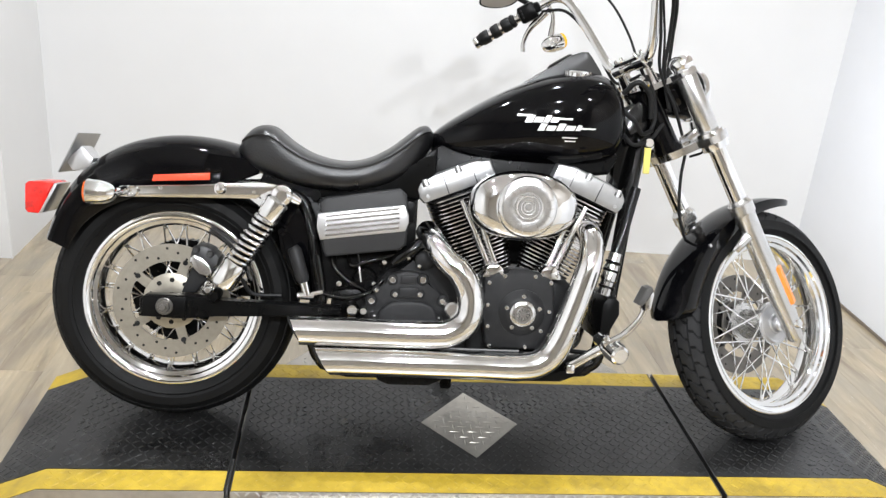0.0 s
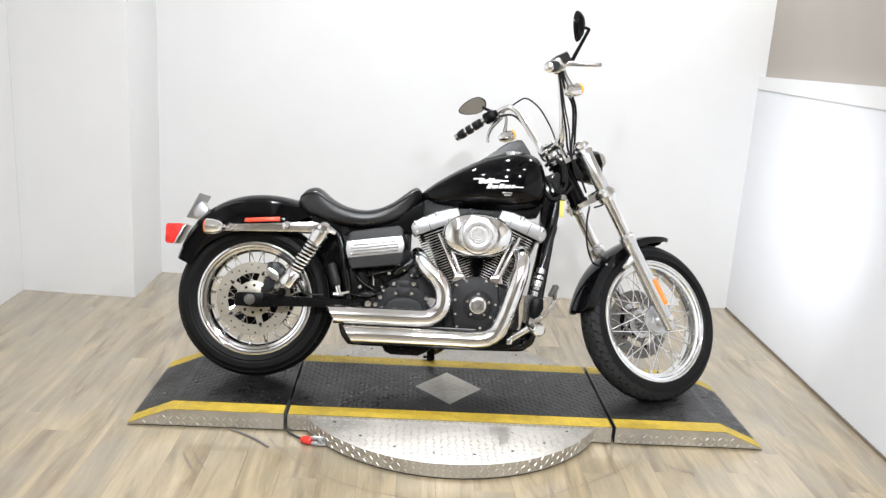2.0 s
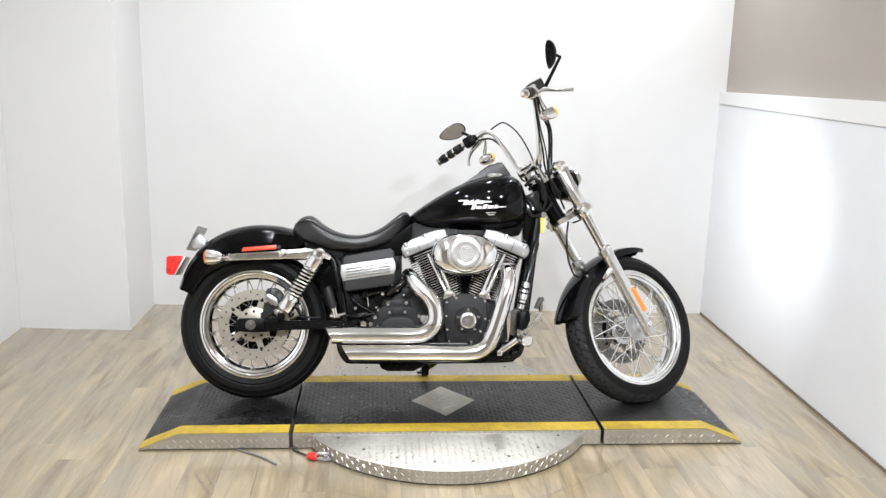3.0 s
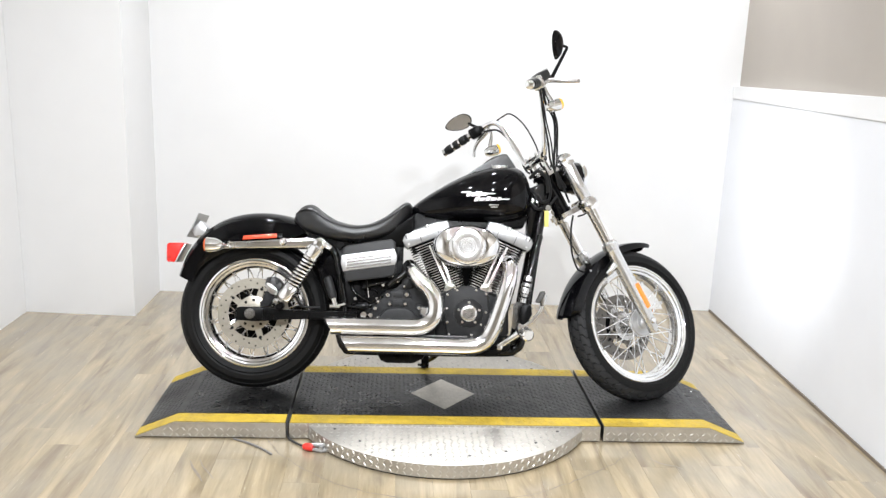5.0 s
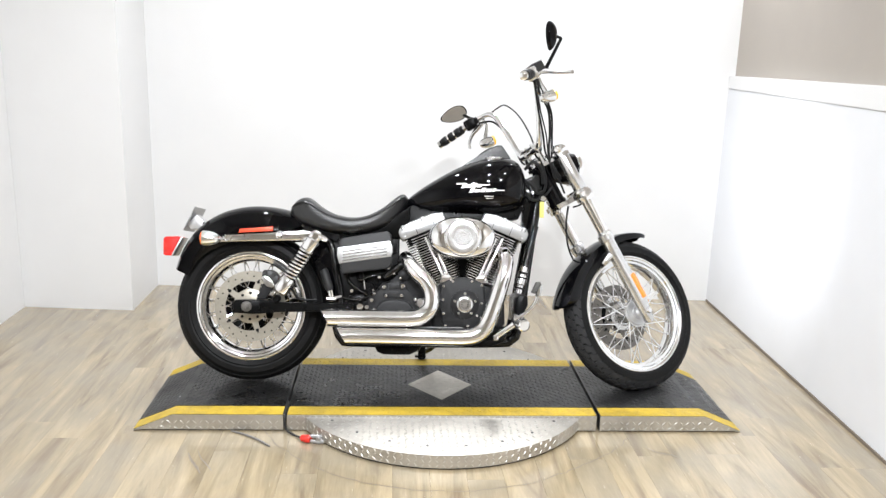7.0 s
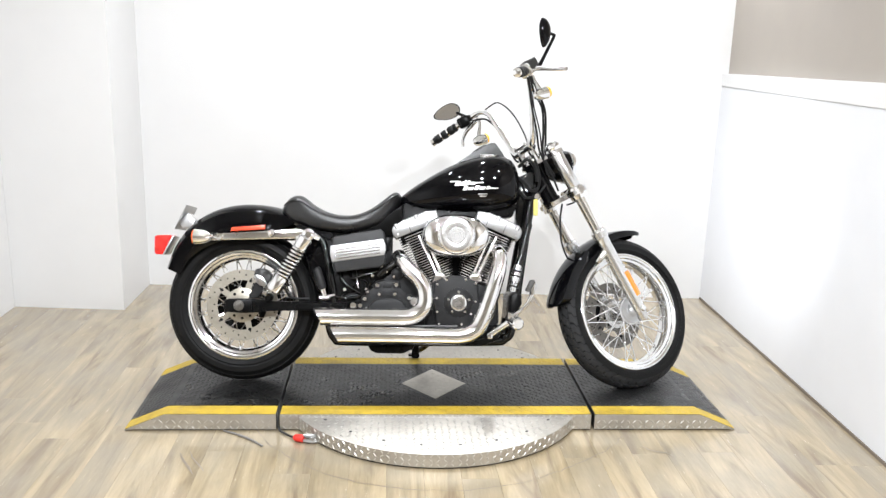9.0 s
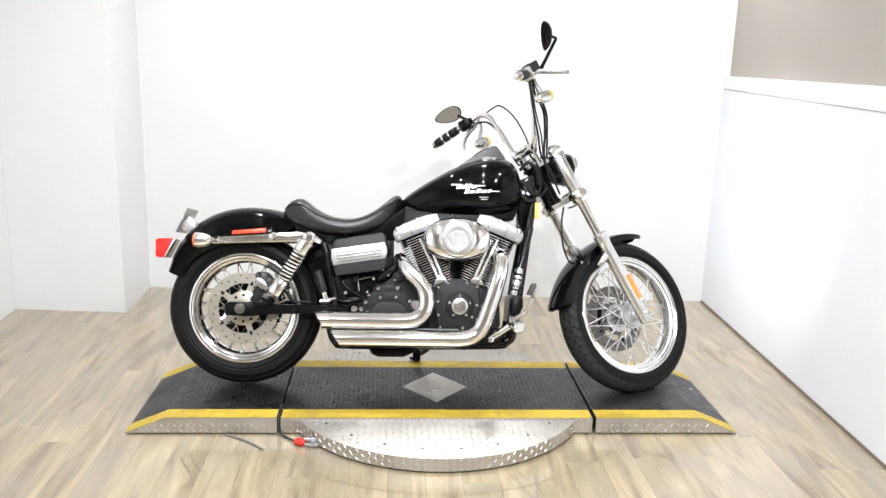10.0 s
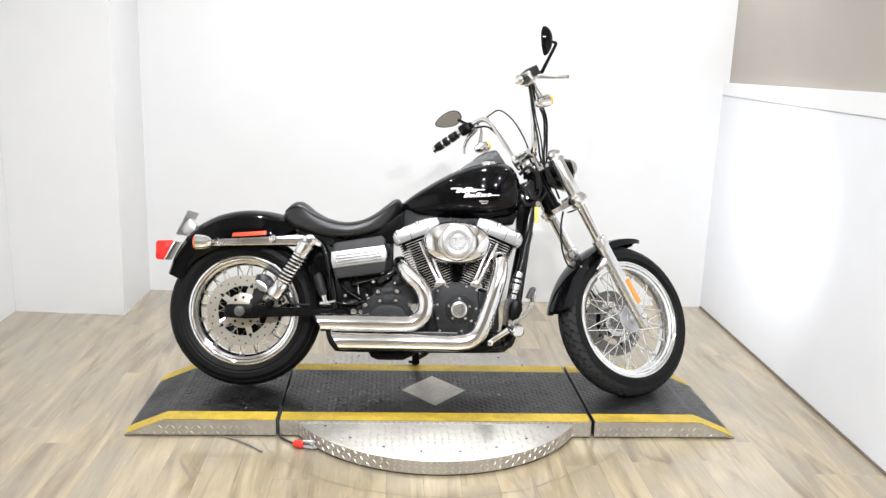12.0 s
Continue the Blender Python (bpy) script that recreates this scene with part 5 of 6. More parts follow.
# hoses, solenoid and fittings between the swing arm and the battery box
for pts, r, mat in (
        ([(0.395, -0.100, 0.455), (0.400, -0.118, 0.425), (0.430, -0.122, 0.395), (0.470, -0.120, 0.372), (0.500, -0.115, 0.350)], 0.0065, FRAME),
        ([(0.430, -0.095, 0.455), (0.442, -0.115, 0.430), (0.475, -0.118, 0.440), (0.520, -0.110, 0.452), (0.560, -0.100, 0.462)], 0.0055, FRAME),
        ([(0.360, -0.118, 0.362), (0.400, -0.128, 0.352), (0.440, -0.130, 0.352), (0.490, -0.125, 0.366), (0.520, -0.110, 0.395)], 0.0060, FRAME),
        ([(0.545, -0.105, 0.475), (0.585, -0.122, 0.470), (0.618, -0.118, 0.490), (0.640, -0.100, 0.520)], 0.0060, FRAME),
        ([(0.330, -0.118, 0.540), (0.345, -0.128, 0.490), (0.350, -0.128, 0.430), (0.362, -0.120, 0.380)], 0.0050, FRAME),
        ([(0.455, -0.100, 0.462), (0.462, -0.124, 0.418), (0.466, -0.126, 0.392)], 0.0028, CHROME)):
    bar("hose", pts, r, mat, bike, "", 5, 10)
for cx, cy, cz, r in ((0.412, -0.124, 0.385, 0.008), (0.522, -0.118, 0.442, 0.007), (0.560, -0.112, 0.478, 0.006), (0.395, -0.122, 0.352, 0.007), (0.498, -0.124, 0.388, 0.006), (0.640, -0.115, 0.476, 0.007), (0.660, -0.118, 0.452, 0.006)):
    bolt(bike, cx, cy, cz, r, 0.006)
bm = bmesh.new()
tube(bm, [(0.545, -0.118, 0.440), (0.560, -0.122, 0.455), (0.610, -0.122, 0.492), (0.622, -0.118, 0.500)], [0.012, 0.017, 0.017, 0.012], 16)
part("solenoid", bm, FRAME, bike, "gloss black starter solenoid")
# inner fender
bm = bmesh.new()
prism(bm, [(0.225, 0.60), (0.265, 0.45), (0.300, 0.37), (0.345, 0.35), (0.330, 0.50), (0.300, 0.61)], -0.09, 0.09, 0.01)
part("inner_fender", bm, PAINT, bike, "gloss black inner fender")

# -- exhaust --
def exhaust(name, pts, r, rear_top, rear_low, label):
    bm = bmesh.new()
    tube(bm, pts, [r * f for f in (0.84, 0.84, 0.85, 0.87, 0.91, 0.95)] + [r] * (len(pts) - 6), 32, 10)
    # slash-cut the rear end
    for v in bm.verts:
        if v.co.x < pts[-1][0] + 0.004:
            z = (v.co.z - (pts[-1][2] - r)) / (2 * r)
            v.co.x = rear_low + (rear_top - rear_low) * z
    pipe = part(name, bm, PIPE, bike, label, crease=50)
    # black disc stands in for the shade inside the pipe
    bm = bmesh.new()
    ring = []
    for k in range(28):
        a = k * math.tau / 28
        z = 0.5 + 0.5 * math.sin(a)
        ring.append(Vector((rear_low + (rear_top - rear_low) * z - 0.0015, pts[-1][1] + r * 0.90 * math.cos(a), pts[-1][2] + r * 0.90 * math.sin(a))))
    inner = [p + Vector((-0.0035, 0, 0)) for p in ring]
    loft(bm, [ring, inner])
    part("pipe_mouth_shade", bm, HOLE, pipe)
    return pipe


upper = exhaust("exhaust_pipe", [(0.628, -0.080, 0.520), (0.638, -0.140, 0.508), (0.652, -0.178, 0.486), (0.676, -0.194, 0.460), (0.705, -0.200, 0.435), (0.731, -0.203, 0.385), (0.728, -0.205, 0.325), (0.690, -0.205, 0.290), (0.64, -0.205, 0.282), (0.50, -0.205, 0.281), (0.306, -0.205, 0.281)], 0.035, 0.300, 0.336, "polished chrome upper exhaust pipe")
lower = exhaust("exhaust_pipe", [(1.018, -0.080, 0.556), (1.026, -0.140, 0.546), (1.029, -0.176, 0.520), (1.024, -0.198, 0.482), (1.013, -0.204, 0.440), (0.985, -0.207, 0.350), (0.958, -0.207, 0.275), (0.925, -0.207, 0.228), (0.870, -0.207, 0.2105), (0.75, -0.207, 0.2105), (0.374, -0.207, 0.2105)], 0.035, 0.362, 0.404, "polished chrome lower exhaust pipe")
bm = bmesh.new()
tube(bm, [(0.395, -0.200, 0.2475), (0.86, -0.200, 0.2475)], 0.004, 8)
part("shield_seam", bm, STEEL_DARK, lower)
bm = bmesh.new()
prism(bm, [(0.40, 0.176), (0.44, 0.170), (0.97, 0.174), (1.02, 0.195), (1.035, 0.225), (1.00, 0.215), (0.95, 0.190), (0.42, 0.186)], -0.205, -0.10, 0.005)
part("exhaust_bracket", bm, SATIN, bike)
bm = bmesh.new()
prism(bm, [(0.505, 0.165), (0.520, 0.140), (0.545, 0.130), (0.650, 0.130), (0.690, 0.150), (0.70, 0.170)], -0.13, 0.10, 0.010, 2)
part("oil_pan", bm, SATIN, bike, "black oil pan")
bm = bmesh.new()
tube(bm, [(0.770, 0.11, 0.165), (0.745, 0.17, 0.130), (0.700, 0.285, 0.088)], [0.013, 0.012, 0.010], 12, 4)
box(bm, 0.675, 0.725, 0.262, 0.312, 0.0765, 0.0860, 0.003, 1)
part("side_stand", bm, SATIN, bike, "black side stand, folded out")
bm = bmesh.new()
box(bm, 0.685, 0.715, -0.06, -0.03, 0.105, 0.165, 0.004, 1)
part("stand_stop", bm, SATIN, bike)

# -- front of the frame: regulator, hose, key and tag --
bm = bmesh.new()
prism(bm, [(1.074, 0.268), (1.100, 0.290), (1.124, 0.338), (1.122, 0.372), (1.112, 0.381), (1.090, 0.380), (1.078, 0.366)], -0.152, 0.10, 0.006, 2)
regulator = part("regulator", bm, SATIN, bike, "black finned voltage regulator")
for k in range(7):
    bm = bmesh.new()
    z = 0.300 + k * 0.0100
    prism(bm, [(1.100 + k * 0.0030, z), (1.114 + k * 0.0025, z + 0.001), (1.115 + k * 0.0025, z + 0.005), (1.101 + k * 0.0030, z + 0.005)], -0.120, 0.09)
    part("rib", bm, SATIN, regulator)
bm = bmesh.new()
tube(bm, [(1.112, -0.115, 0.492), (1.105, -0.118, 0.462), (1.104, -0.118, 0.459), (1.096, -0.120, 0.422), (1.095, -0.120, 0.419), (1.087, -0.122, 0.384)], [0.017, 0.018, 0.0205, 0.0205, 0.018, 0.018], 18)
sleeve = part("frame_sleeve", bm, POLISHED, bike, "ribbed grey sleeve on the frame tube")
for k in range(4):
    a = k / 4
    bm = bmesh.new()
    tube(bm, [(1.107 - 0.018 * a, -0.1175, 0.472 - 0.085 * a), (1.1055 - 0.018 * a, -0.1178, 0.466 - 0.085 * a)], 0.0218, 18)
    part("sleeve_ring", bm, SATIN, sleeve)
# added tube whose gloss stands in for glints on the frame tube
bar("frame_glint_tube", [(1.160, -0.085, 0.66), (1.132, -0.105, 0.56), (1.112, -0.115, 0.492)], 0.013, FRAME, bike, "gloss black tube added for glints on the frame", 4)
bm = bmesh.new()
lathe(bm, [(0, 0.018), (0.011, 0.018), (0.014, 0.014), (0.014, -0.02)], (1.192, -0.045, 0.775), (0.1, -1, 0.2), 20)
lathe(bm, [(0.013, 0.002), (0.019, 0.004), (0.013, 0.006)], (1.192, -0.045, 0.775), (0.1, -1, 0.2), 20, True)
ignition = part("ignition_lock", bm, CHROME, bike, "chrome ignition lock")
bm = bmesh.new()
box(bm, 1.178, 1.196, -0.072, -0.068, 0.698, 0.765, 0.0015, 1)
part("key_tag", bm, TAG, ignition, "yellow paper key tag")

# -- foot controls --
bm = bmesh.new()
tube(bm, [(1.056, -0.255, 0.286), (1.089, -0.262, 0.304), (1.113, -0.264, 0.324), (1.130, -0.266, 0.345), (1.140, -0.268, 0.364), (1.145, -0.270, 0.386)], [0.0085, 0.0085, 0.008, 0.0075, 0.007, 0.008], 12, 5)
pedal = part("brake_pedal", bm, CHROME, bike, "chrome brake pedal")
bm = bmesh.new()
prism(bm, [(1.138, 0.378), (1.152, 0.380), (1.158, 0.420), (1.150, 0.434), (1.142, 0.428), (1.136, 0.400)], -0.296, -0.252, 0.004, 2)
part("pad_backing", bm, POLISHED, pedal)
bm = bmesh.new()
prism(bm, [(1.118, 0.394), (1.127, 0.390), (1.140, 0.404), (1.153, 0.428), (1.149, 0.437), (1.136, 0.434)], -0.304, -0.256, 0.005, 2)
part("pedal_pad", bm, PAD, pedal)
bm = bmesh.new()
tube(bm, [(0.982, -0.205, 0.208), (0.992, -0.205, 0.216), (1.026, -0.212, 0.241), (1.060, -0.222, 0.266)], [0.010, 0.0125, 0.0125, 0.014], 12, 3)
box(bm, 0.978, 1.000, -0.222, -0.188, 0.200, 0.224, 0.005, 2)
peg = part("foot_peg", bm, CHROME, bike, "chrome foot peg with rubber inlays")
bm = bmesh.new()
P0, P1 = Vector((1.070, -0.165, 0.280)), Vector((1.092, -0.285, 0.264))
tube(bm, [P0, P0.lerp(P1, 0.04), P0.lerp(P1, 0.40), P0.lerp(P1, 0.43), P0.lerp(P1, 0.96), P1], [0.014, 0.018, 0.018, 0.0230, 0.0230, 0.018], 20)
part("peg_body", bm, CHROME, peg)
for k in range(8):
    a = k * math.tau / 8 + 0.3
    bm = bmesh.new()
    d, u, v = basis(P1 - P0)
    o = (u * math.cos(a) + v * math.sin(a)) * 0.0215
    tube(bm, [P0.lerp(P1, 0.46) + o, P0.lerp(P1, 0.92) + o], 0.0045, 6)
    part("peg_rubber", bm, PAD, peg)
bm = bmesh.new()
lathe(bm, [(0, 0.006), (0.008, 0.005), (0.010, 0), (0.010, -0.012)], (1.098, -0.245, 0.272), (0, -1, 0), 16)
part("pivot_screw", bm, CHROME, pedal)
bm = bmesh.new()
lathe(bm, [(0, 0.006), (0.007, 0.005), (0.009, 0), (0.009, -0.012)], (1.060, -0.262, 0.300), (0, -1, 0), 16)
part("pivot_screw", bm, CHROME, pedal)
bar("brake_rod", [(0.93, -0.17, 0.248), (1.00, -0.19, 0.250), (1.06, -0.215, 0.250)], 0.006, SATIN, bike)

# -- fork --
S = STEER
for side in (-1, 1):
    y = side * 0.102
    bm = bmesh.new()
    tube(bm, [(0.058, y, 0.60), (0.058, y, 1.055)], 0.0225, 28)
    leg = part("fork_tube", bm, CHROME, bike, "chrome fork tube", S)
    bm = bmesh.new()
    tube(bm, [(0.058, y, 0.872), (0.058, y, 0.876), (0.058, y, 1.060), (0.058, y, 1.064)], [0.024, 0.0268, 0.0268, 0.024], 28)
    part("fork_cover", bm, FORK, leg)
    bm = bmesh.new()
    tube(bm, [(0.052, y, 0.262), (0.054, y, 0.272), (0.058, y, 0.330), (0.058, y, 0.345), (0.058, y, 0.60), (0.058, y, 0.640), (0.058, y, 0.645), (0.058, y, 0.672), (0.058, y, 0.676), (0.058, y, 0.684)], [0.016, 0.022, 0.026, 0.0275, 0.0275, 0.0285, 0.0325, 0.0325, 0.029, 0.025], 32)
    slider = part("fork_slider", bm, FORK, bike, "satin silver fork slider", S)
    bm = bmesh.new()
    lathe(bm, [(0, 0.030), (0.014, 0.028), (0.026, 0.021), (0.032, 0.010), (0.032, 0.0), (0.028, -0.004), (0.024, -0.03)], (0.058, y, 1.068), (0, 0, 1), 28)
    part("fork_cap", bm, CHROME, leg)
    bm = bmesh.new()
    lathe(bm, [(0, 0.030), (0.010, 0.030), (0.013, 0.026), (0.014, 0.018), (0.021, 0.016), (0.022, -0.03)], (0.058, y, 0.310), (0, side, 0), 20)
    part("axle_end", bm, CHROME, slider)
    bm = bmesh.new()
    tube(bm, [(0.036, y, 0.585), (0.010, y * 0.9, 0.575), (-0.004, y * 0.8, 0.566)], [0.016, 0.013, 0.011], 12, 2)
    part("fender_mount", bm, POLISHED, slider)
    if side < 0:
        bm = bmesh.new()
        tube(bm, [(0.066, y - 0.0245, 0.366), (0.066, y - 0.0245, 0.476)], 0.0155, 4)
        bmesh.ops.scale(bm, vec=(1.1, 0.45, 1), space=Matrix.Translation((-0.066, -(y - 0.0245), 0)), verts=bm.verts)
        part("fork_reflector", bm, ORANGE_REFLECTOR, slider, "orange fork reflector")
bm = bmesh.new()
for z, h in ((0.862, 0.020),):
    rings = []
    for y, x0, x1 in ((-0.138, 0.040, 0.076), (-0.125, 0.022, 0.094), (-0.085, 0.018, 0.092), (-0.045, -0.028, 0.060), (0, -0.038, 0.050), (0.045, -0.028, 0.060), (0.085, 0.018, 0.092), (0.125, 0.022, 0.094), (0.138, 0.040, 0.076)):
        rings.append([Vector((x0, y, z - h / 2)), Vector((x1, y, z - h / 2)), Vector((x1, y, z + h / 2)), Vector((x0, y, z + h / 2))])
    loft(bm, rings)
bmesh.ops.bevel(bm, geom=[e for e in bm.edges if len(e.link_faces) == 2 and e.calc_face_angle(0) > 1.0], offset=0.004, segments=2, affect="EDGES")
clamps = part("triple_clamp", bm, POLISHED, bike, "polished lower fork yoke", S)
bm = bmesh.new()
rings = []
for y, x0, x1 in ((-0.130, 0.044, 0.072), (-0.118, 0.028, 0.088), (-0.085, 0.022, 0.084), (-0.045, -0.026, 0.056), (0, -0.034, 0.046), (0.045, -0.026, 0.056), (0.085, 0.022, 0.084), (0.118, 0.028, 0.088), (0.130, 0.044, 0.072)):
    rings.append([Vector((x0, y, 1.040)), Vector((x1, y, 1.040)), Vector((x1, y, 1.054)), Vector((x0, y, 1.054))])
loft(bm, rings)
part("upper_clamp", bm, POLISHED, bike, "polished upper fork yoke", S)
for side in (-1, 1):
    bm = bmesh.new()
    lathe(bm, [(0.0245, -0.026), (0.034, -0.024), (0.036, -0.016), (0.036, 0.016), (0.034, 0.024), (0.0245, 0.026)], (0.058, side * 0.102, 0.858), (0, 0, 1), 28, True)
    part("clamp_collar", bm, CHROME, clamps)

# -- headlamp --
bm = bmesh.new()
prof = [(0, -0.085)] + [(0.068 * math.sin(k / 8 * 1.5708), -0.085 + 0.085 * (1 - math.cos(k / 8 * 1.5708))) for k in range(1, 9)] + [(0.0685, 0.030)]
lathe(bm, prof, (0.120, 0, 0.992), (0.89, 0, -0.46), 40)
lamp_body = part("headlamp", bm, PAINT, bike, "gloss black headlamp shell with chrome ring", S)
bm = bmesh.new()
lathe(bm, [(0.066, 0.024), (0.073, 0.028), (0.075, 0.036), (0.072, 0.044), (0.064, 0.045), (0.063, 0.036)], (0.120, 0, 0.992), (0.89, 0, -0.46), 40, True)
part("headlamp_ring", bm, CHROME, lamp_body)
bm = bmesh.new()
lathe(bm, [(0, 0.052), (0.03, 0.050), (0.055, 0.044), (0.064, 0.036), (0.055, 0.032), (0, 0.032)], (0.120, 0, 0.992), (0.89, 0, -0.46), 40)
part("headlamp_lens", bm, GLASS_LAMP, lamp_body, "lit clear headlamp lens")
bm = bmesh.new()
tube(bm, [(0.130, 0, 0.905), (0.120, 0, 0.875), (0.070, 0, 0.868)], [0.014, 0.018, 0.020], 12, 3)
part("headlamp_bracket", bm, POLISHED, lamp_body)

# -- front fender --
# angle about the wheel and radius of the crown
GUARD = [(44.5, 0.366), (62.0, 0.354), (88.0, 0.340), (106.0, 0.340), (122.0, 0.346), (137.0, 0.355), (149.5, 0.369)]
rows = []
for k, (a, r) in enumerate(along(GUARD, 36)):
    f = k / 36
    tip = min(1.0, f / 0.20, (1 - f) / 0.13)
    round_off = math.sqrt(max(0.0, 1 - (1 - tip) ** 2))
    rows.append((0.056 + r * math.cos(radians(a)), 0.312 + r * math.sin(radians(a)), 0.009 + 0.046 * round_off * min(1.0, 0.25 + 1.7 * f), 0.020 + 0.047 * round_off))
front_fender = part("front_fender", fender_shell(rows, 0.066, (0.058, 0.310)), PAINT, bike, "gloss black front fender", S, 50)
for k, (a, r) in enumerate(((112, 0.326),)):
    bm = bmesh.new()
    lathe(bm, [(0, 0.004), (0.004, 0.003), (0.005, -0.002)], (0.058 + r * math.cos(radians(a)), -0.067, 0.310 + r * math.sin(radians(a))), (0, -1, 0), 10)
    part("bolt", bm, CHROME, front_fender)
bm = bmesh.new()
prism(bm, [(-0.075, 0.300), (-0.030, 0.275), (0.010, 0.300), (0.026, 0.360), (0.010, 0.425), (-0.045, 0.430), (-0.085, 0.380)], 0.074, 0.120, 0.012)
part("front_caliper", bm, SATIN, bike, "black front brake caliper", S)

# -- handlebar --
BAR = [(0.0, 0.0, 1.118), (0.0, 0.045, 1.118), (0.005, 0.085, 1.138), (0.022, 0.120, 1.200), (0.040, 0.155, 1.275), (0.050, 0.188, 1.342), (0.040, 0.222, 1.372), (0.012, 0.268, 1.376), (-0.050, 0.325, 1.371), (-0.132, 0.402, 1.364)]
bm = bmesh.new()
tube(bm, [(x, -y, z) for x, y, z in reversed(BAR)] + BAR[1:], 0.0127, 16, 8)
bars = part("handlebar", bm, CHROME, bike, "tall chrome handlebar", BAR_TURN, 60)
bm = bmesh.new()
for side in (-1, 1):
    tube(bm, [(0.0, side * 0.045, 1.055), (0.0, side * 0.045, 1.102)], [0.020, 0.017], 18)
    tube(bm, [(0.0, side * 0.028, 1.118), (0.0, side * 0.062, 1.118)], 0.020, 18)
box(bm, -0.016, 0.016, -0.050, 0.050, 1.126, 1.142, 0.004, 1)
for side in (-1, 1):
    for dx in (-0.011, 0.011):
        lathe(bm, [(0, 0.008), (0.004, 0.008), (0.005, 0.0)], (dx, side * 0.04, 1.141), (0, 0, 1), 10)
part("riser", bm, CHROME, bars)


def hand_side(side):
    """Grip, switch housing, lever, mirror and signal of one side."""
    def p(x, y, z):
        return Vector((x, side * y, z))
    a, b = p(-0.046, 0.321, 1.3714), p(-0.136, 0.406, 1.3636)
    bm = bmesh.new()
    tube(bm, [a, b], 0.0165, 18)
    grip = part("grip", bm, RUBBER, bars, "black rubber grip with chrome bands")
    for f0, f1 in ((0.13, 0.35), (0.41, 0.63), (0.69, 0.93)):
        bm = bmesh.new()
        tube(bm, [a.lerp(b, f) for f in (f0, f0 + 0.03, f1 - 0.03, f1)], [0.0175, 0.0200, 0.0200, 0.0175], 18)
        part("rubber_ring", bm, RUBBER, bars)
    for f0, f1 in ((0.35, 0.41), (0.63, 0.69)):
        bm = bmesh.new()
        tube(bm, [a.lerp(b, f0), a.lerp(b, f1)], 0.0180, 18)
        part("chrome_band", bm, CHROME, bars)
    bm = bmesh.new()
    tube(bm, [a.lerp(b, 0.02), a.lerp(b, 0.04), a.lerp(b, 0.10), a.lerp(b, 0.12)], [0.017, 0.0195, 0.0195, 0.017], 18)
    part("grip_flange", bm, RUBBER, bars)
    bm = bmesh.new()
    tube(bm, [b, b.lerp(a, -0.03), b.lerp(a, -0.10), b.lerp(a, -0.13)], [0.0165, 0.0180, 0.0180, 0.013], 20)
    part("grip_end", bm, CHROME, bars, "chrome grip end cap")
    # switch housing
    c = p(-0.016, 0.293, 1.374)
    bm = bmesh.new()
    vs = box(bm, -0.026, 0.026, -0.024, 0.024, -0.026, 0.024, 0.008, 2)
    box(bm, 0.016, 0.040, -0.020, 0.016, -0.014, 0.016, 0.005, 1)
    bmesh.ops.transform(bm, matrix=Matrix.Translation(c) @ pose(0, 0, 0, 0, 0, side * -42), verts=bm.verts)
    part("switch_housing", bm, SATIN if side > 0 else CHROME, bars, "black switch housing" if side > 0 else "chrome switch housing")
    for k in range(3):
        bm = bmesh.new()
        q = c + p(-0.024, 0, 0.010 - 0.010 * k) - p(0, 0, 0)
        box(bm, q.x - 0.006, q.x + 0.004, q.y - 0.010, q.y + 0.010, q.z - 0.003, q.z + 0.004, 0.001, 1)
        part("switch_button", bm, RUBBER, bars)
    if side < 0:
        bm = bmesh.new()
        q = p(0.030, 0.262, 1.398)
        box(bm, q.x - 0.022, q.x + 0.030, q.y - 0.026, q.y + 0.026, q.z - 0.026, q.z + 0.012, 0.004, 2)
        part("brake_reservoir", bm, CONSOLE, bars, "dark grey master cylinder")
        bm = bmesh.new()
        box(bm, q.x - 0.023, q.x + 0.031, q.y - 0.027, q.y + 0.027, q.z + 0.0122, q.z + 0.016, 0.0015, 1)
        part("reservoir_lid", bm, PLATE, bars)
    # lever
    bm = bmesh.new()
    if side > 0:
        lever = [p(0.022, 0.262, 1.352), p(0.004, 0.288, 1.342), p(-0.014, 0.306, 1.334), p(-0.028, 0.322, 1.322), p(-0.042, 0.338, 1.302), p(-0.050, 0.346, 1.280)]
    else:
        lever = [p(0.028, 0.262, 1.378), p(0.050, 0.290, 1.362), p(0.060, 0.326, 1.340), p(0.066, 0.362, 1.321), p(0.068, 0.394, 1.306), p(0.068, 0.410, 1.300)]
    tube(bm, lever, [0.011, 0.010, 0.009, 0.008, 0.007, 0.008], 10, 5)
    part("lever", bm, POLISHED, bars, "polished hand lever")
    # mirror
    bm = bmesh.new()
    root, tip = (p(0.070, 0.262, 1.372), p(0.152, 0.340, 1.448)) if side < 0 else (p(0.004, 0.290, 1.388), p(0.008, 0.360, 1.440))
    tube(bm, [root, root.lerp(tip, 0.3), tip], [0.0085, 0.0075, 0.0065], 10)
    part("mirror_stem", bm, SATIN, bars)
    centre = p(0.110, 0.342, 1.474) if side < 0 else p(-0.030, 0.366, 1.455)
    long_axis = (p(0.427, 0.237, 0.873) if side < 0 else p(0.865, -0.48, -0.13)).normalized()
    face = p(-0.55, -0.83, 0.10) if side < 0 else p(-0.66, -0.74, -0.14)
    face = (face - long_axis * face.dot(long_axis)).normalized()
    cross = face.cross(long_axis)

    def oval(f, off):
        ring = []
        for k in range(36):
            t = k * math.tau / 36
            u = math.cos(t) * (0.058 if side < 0 else 0.064) * f
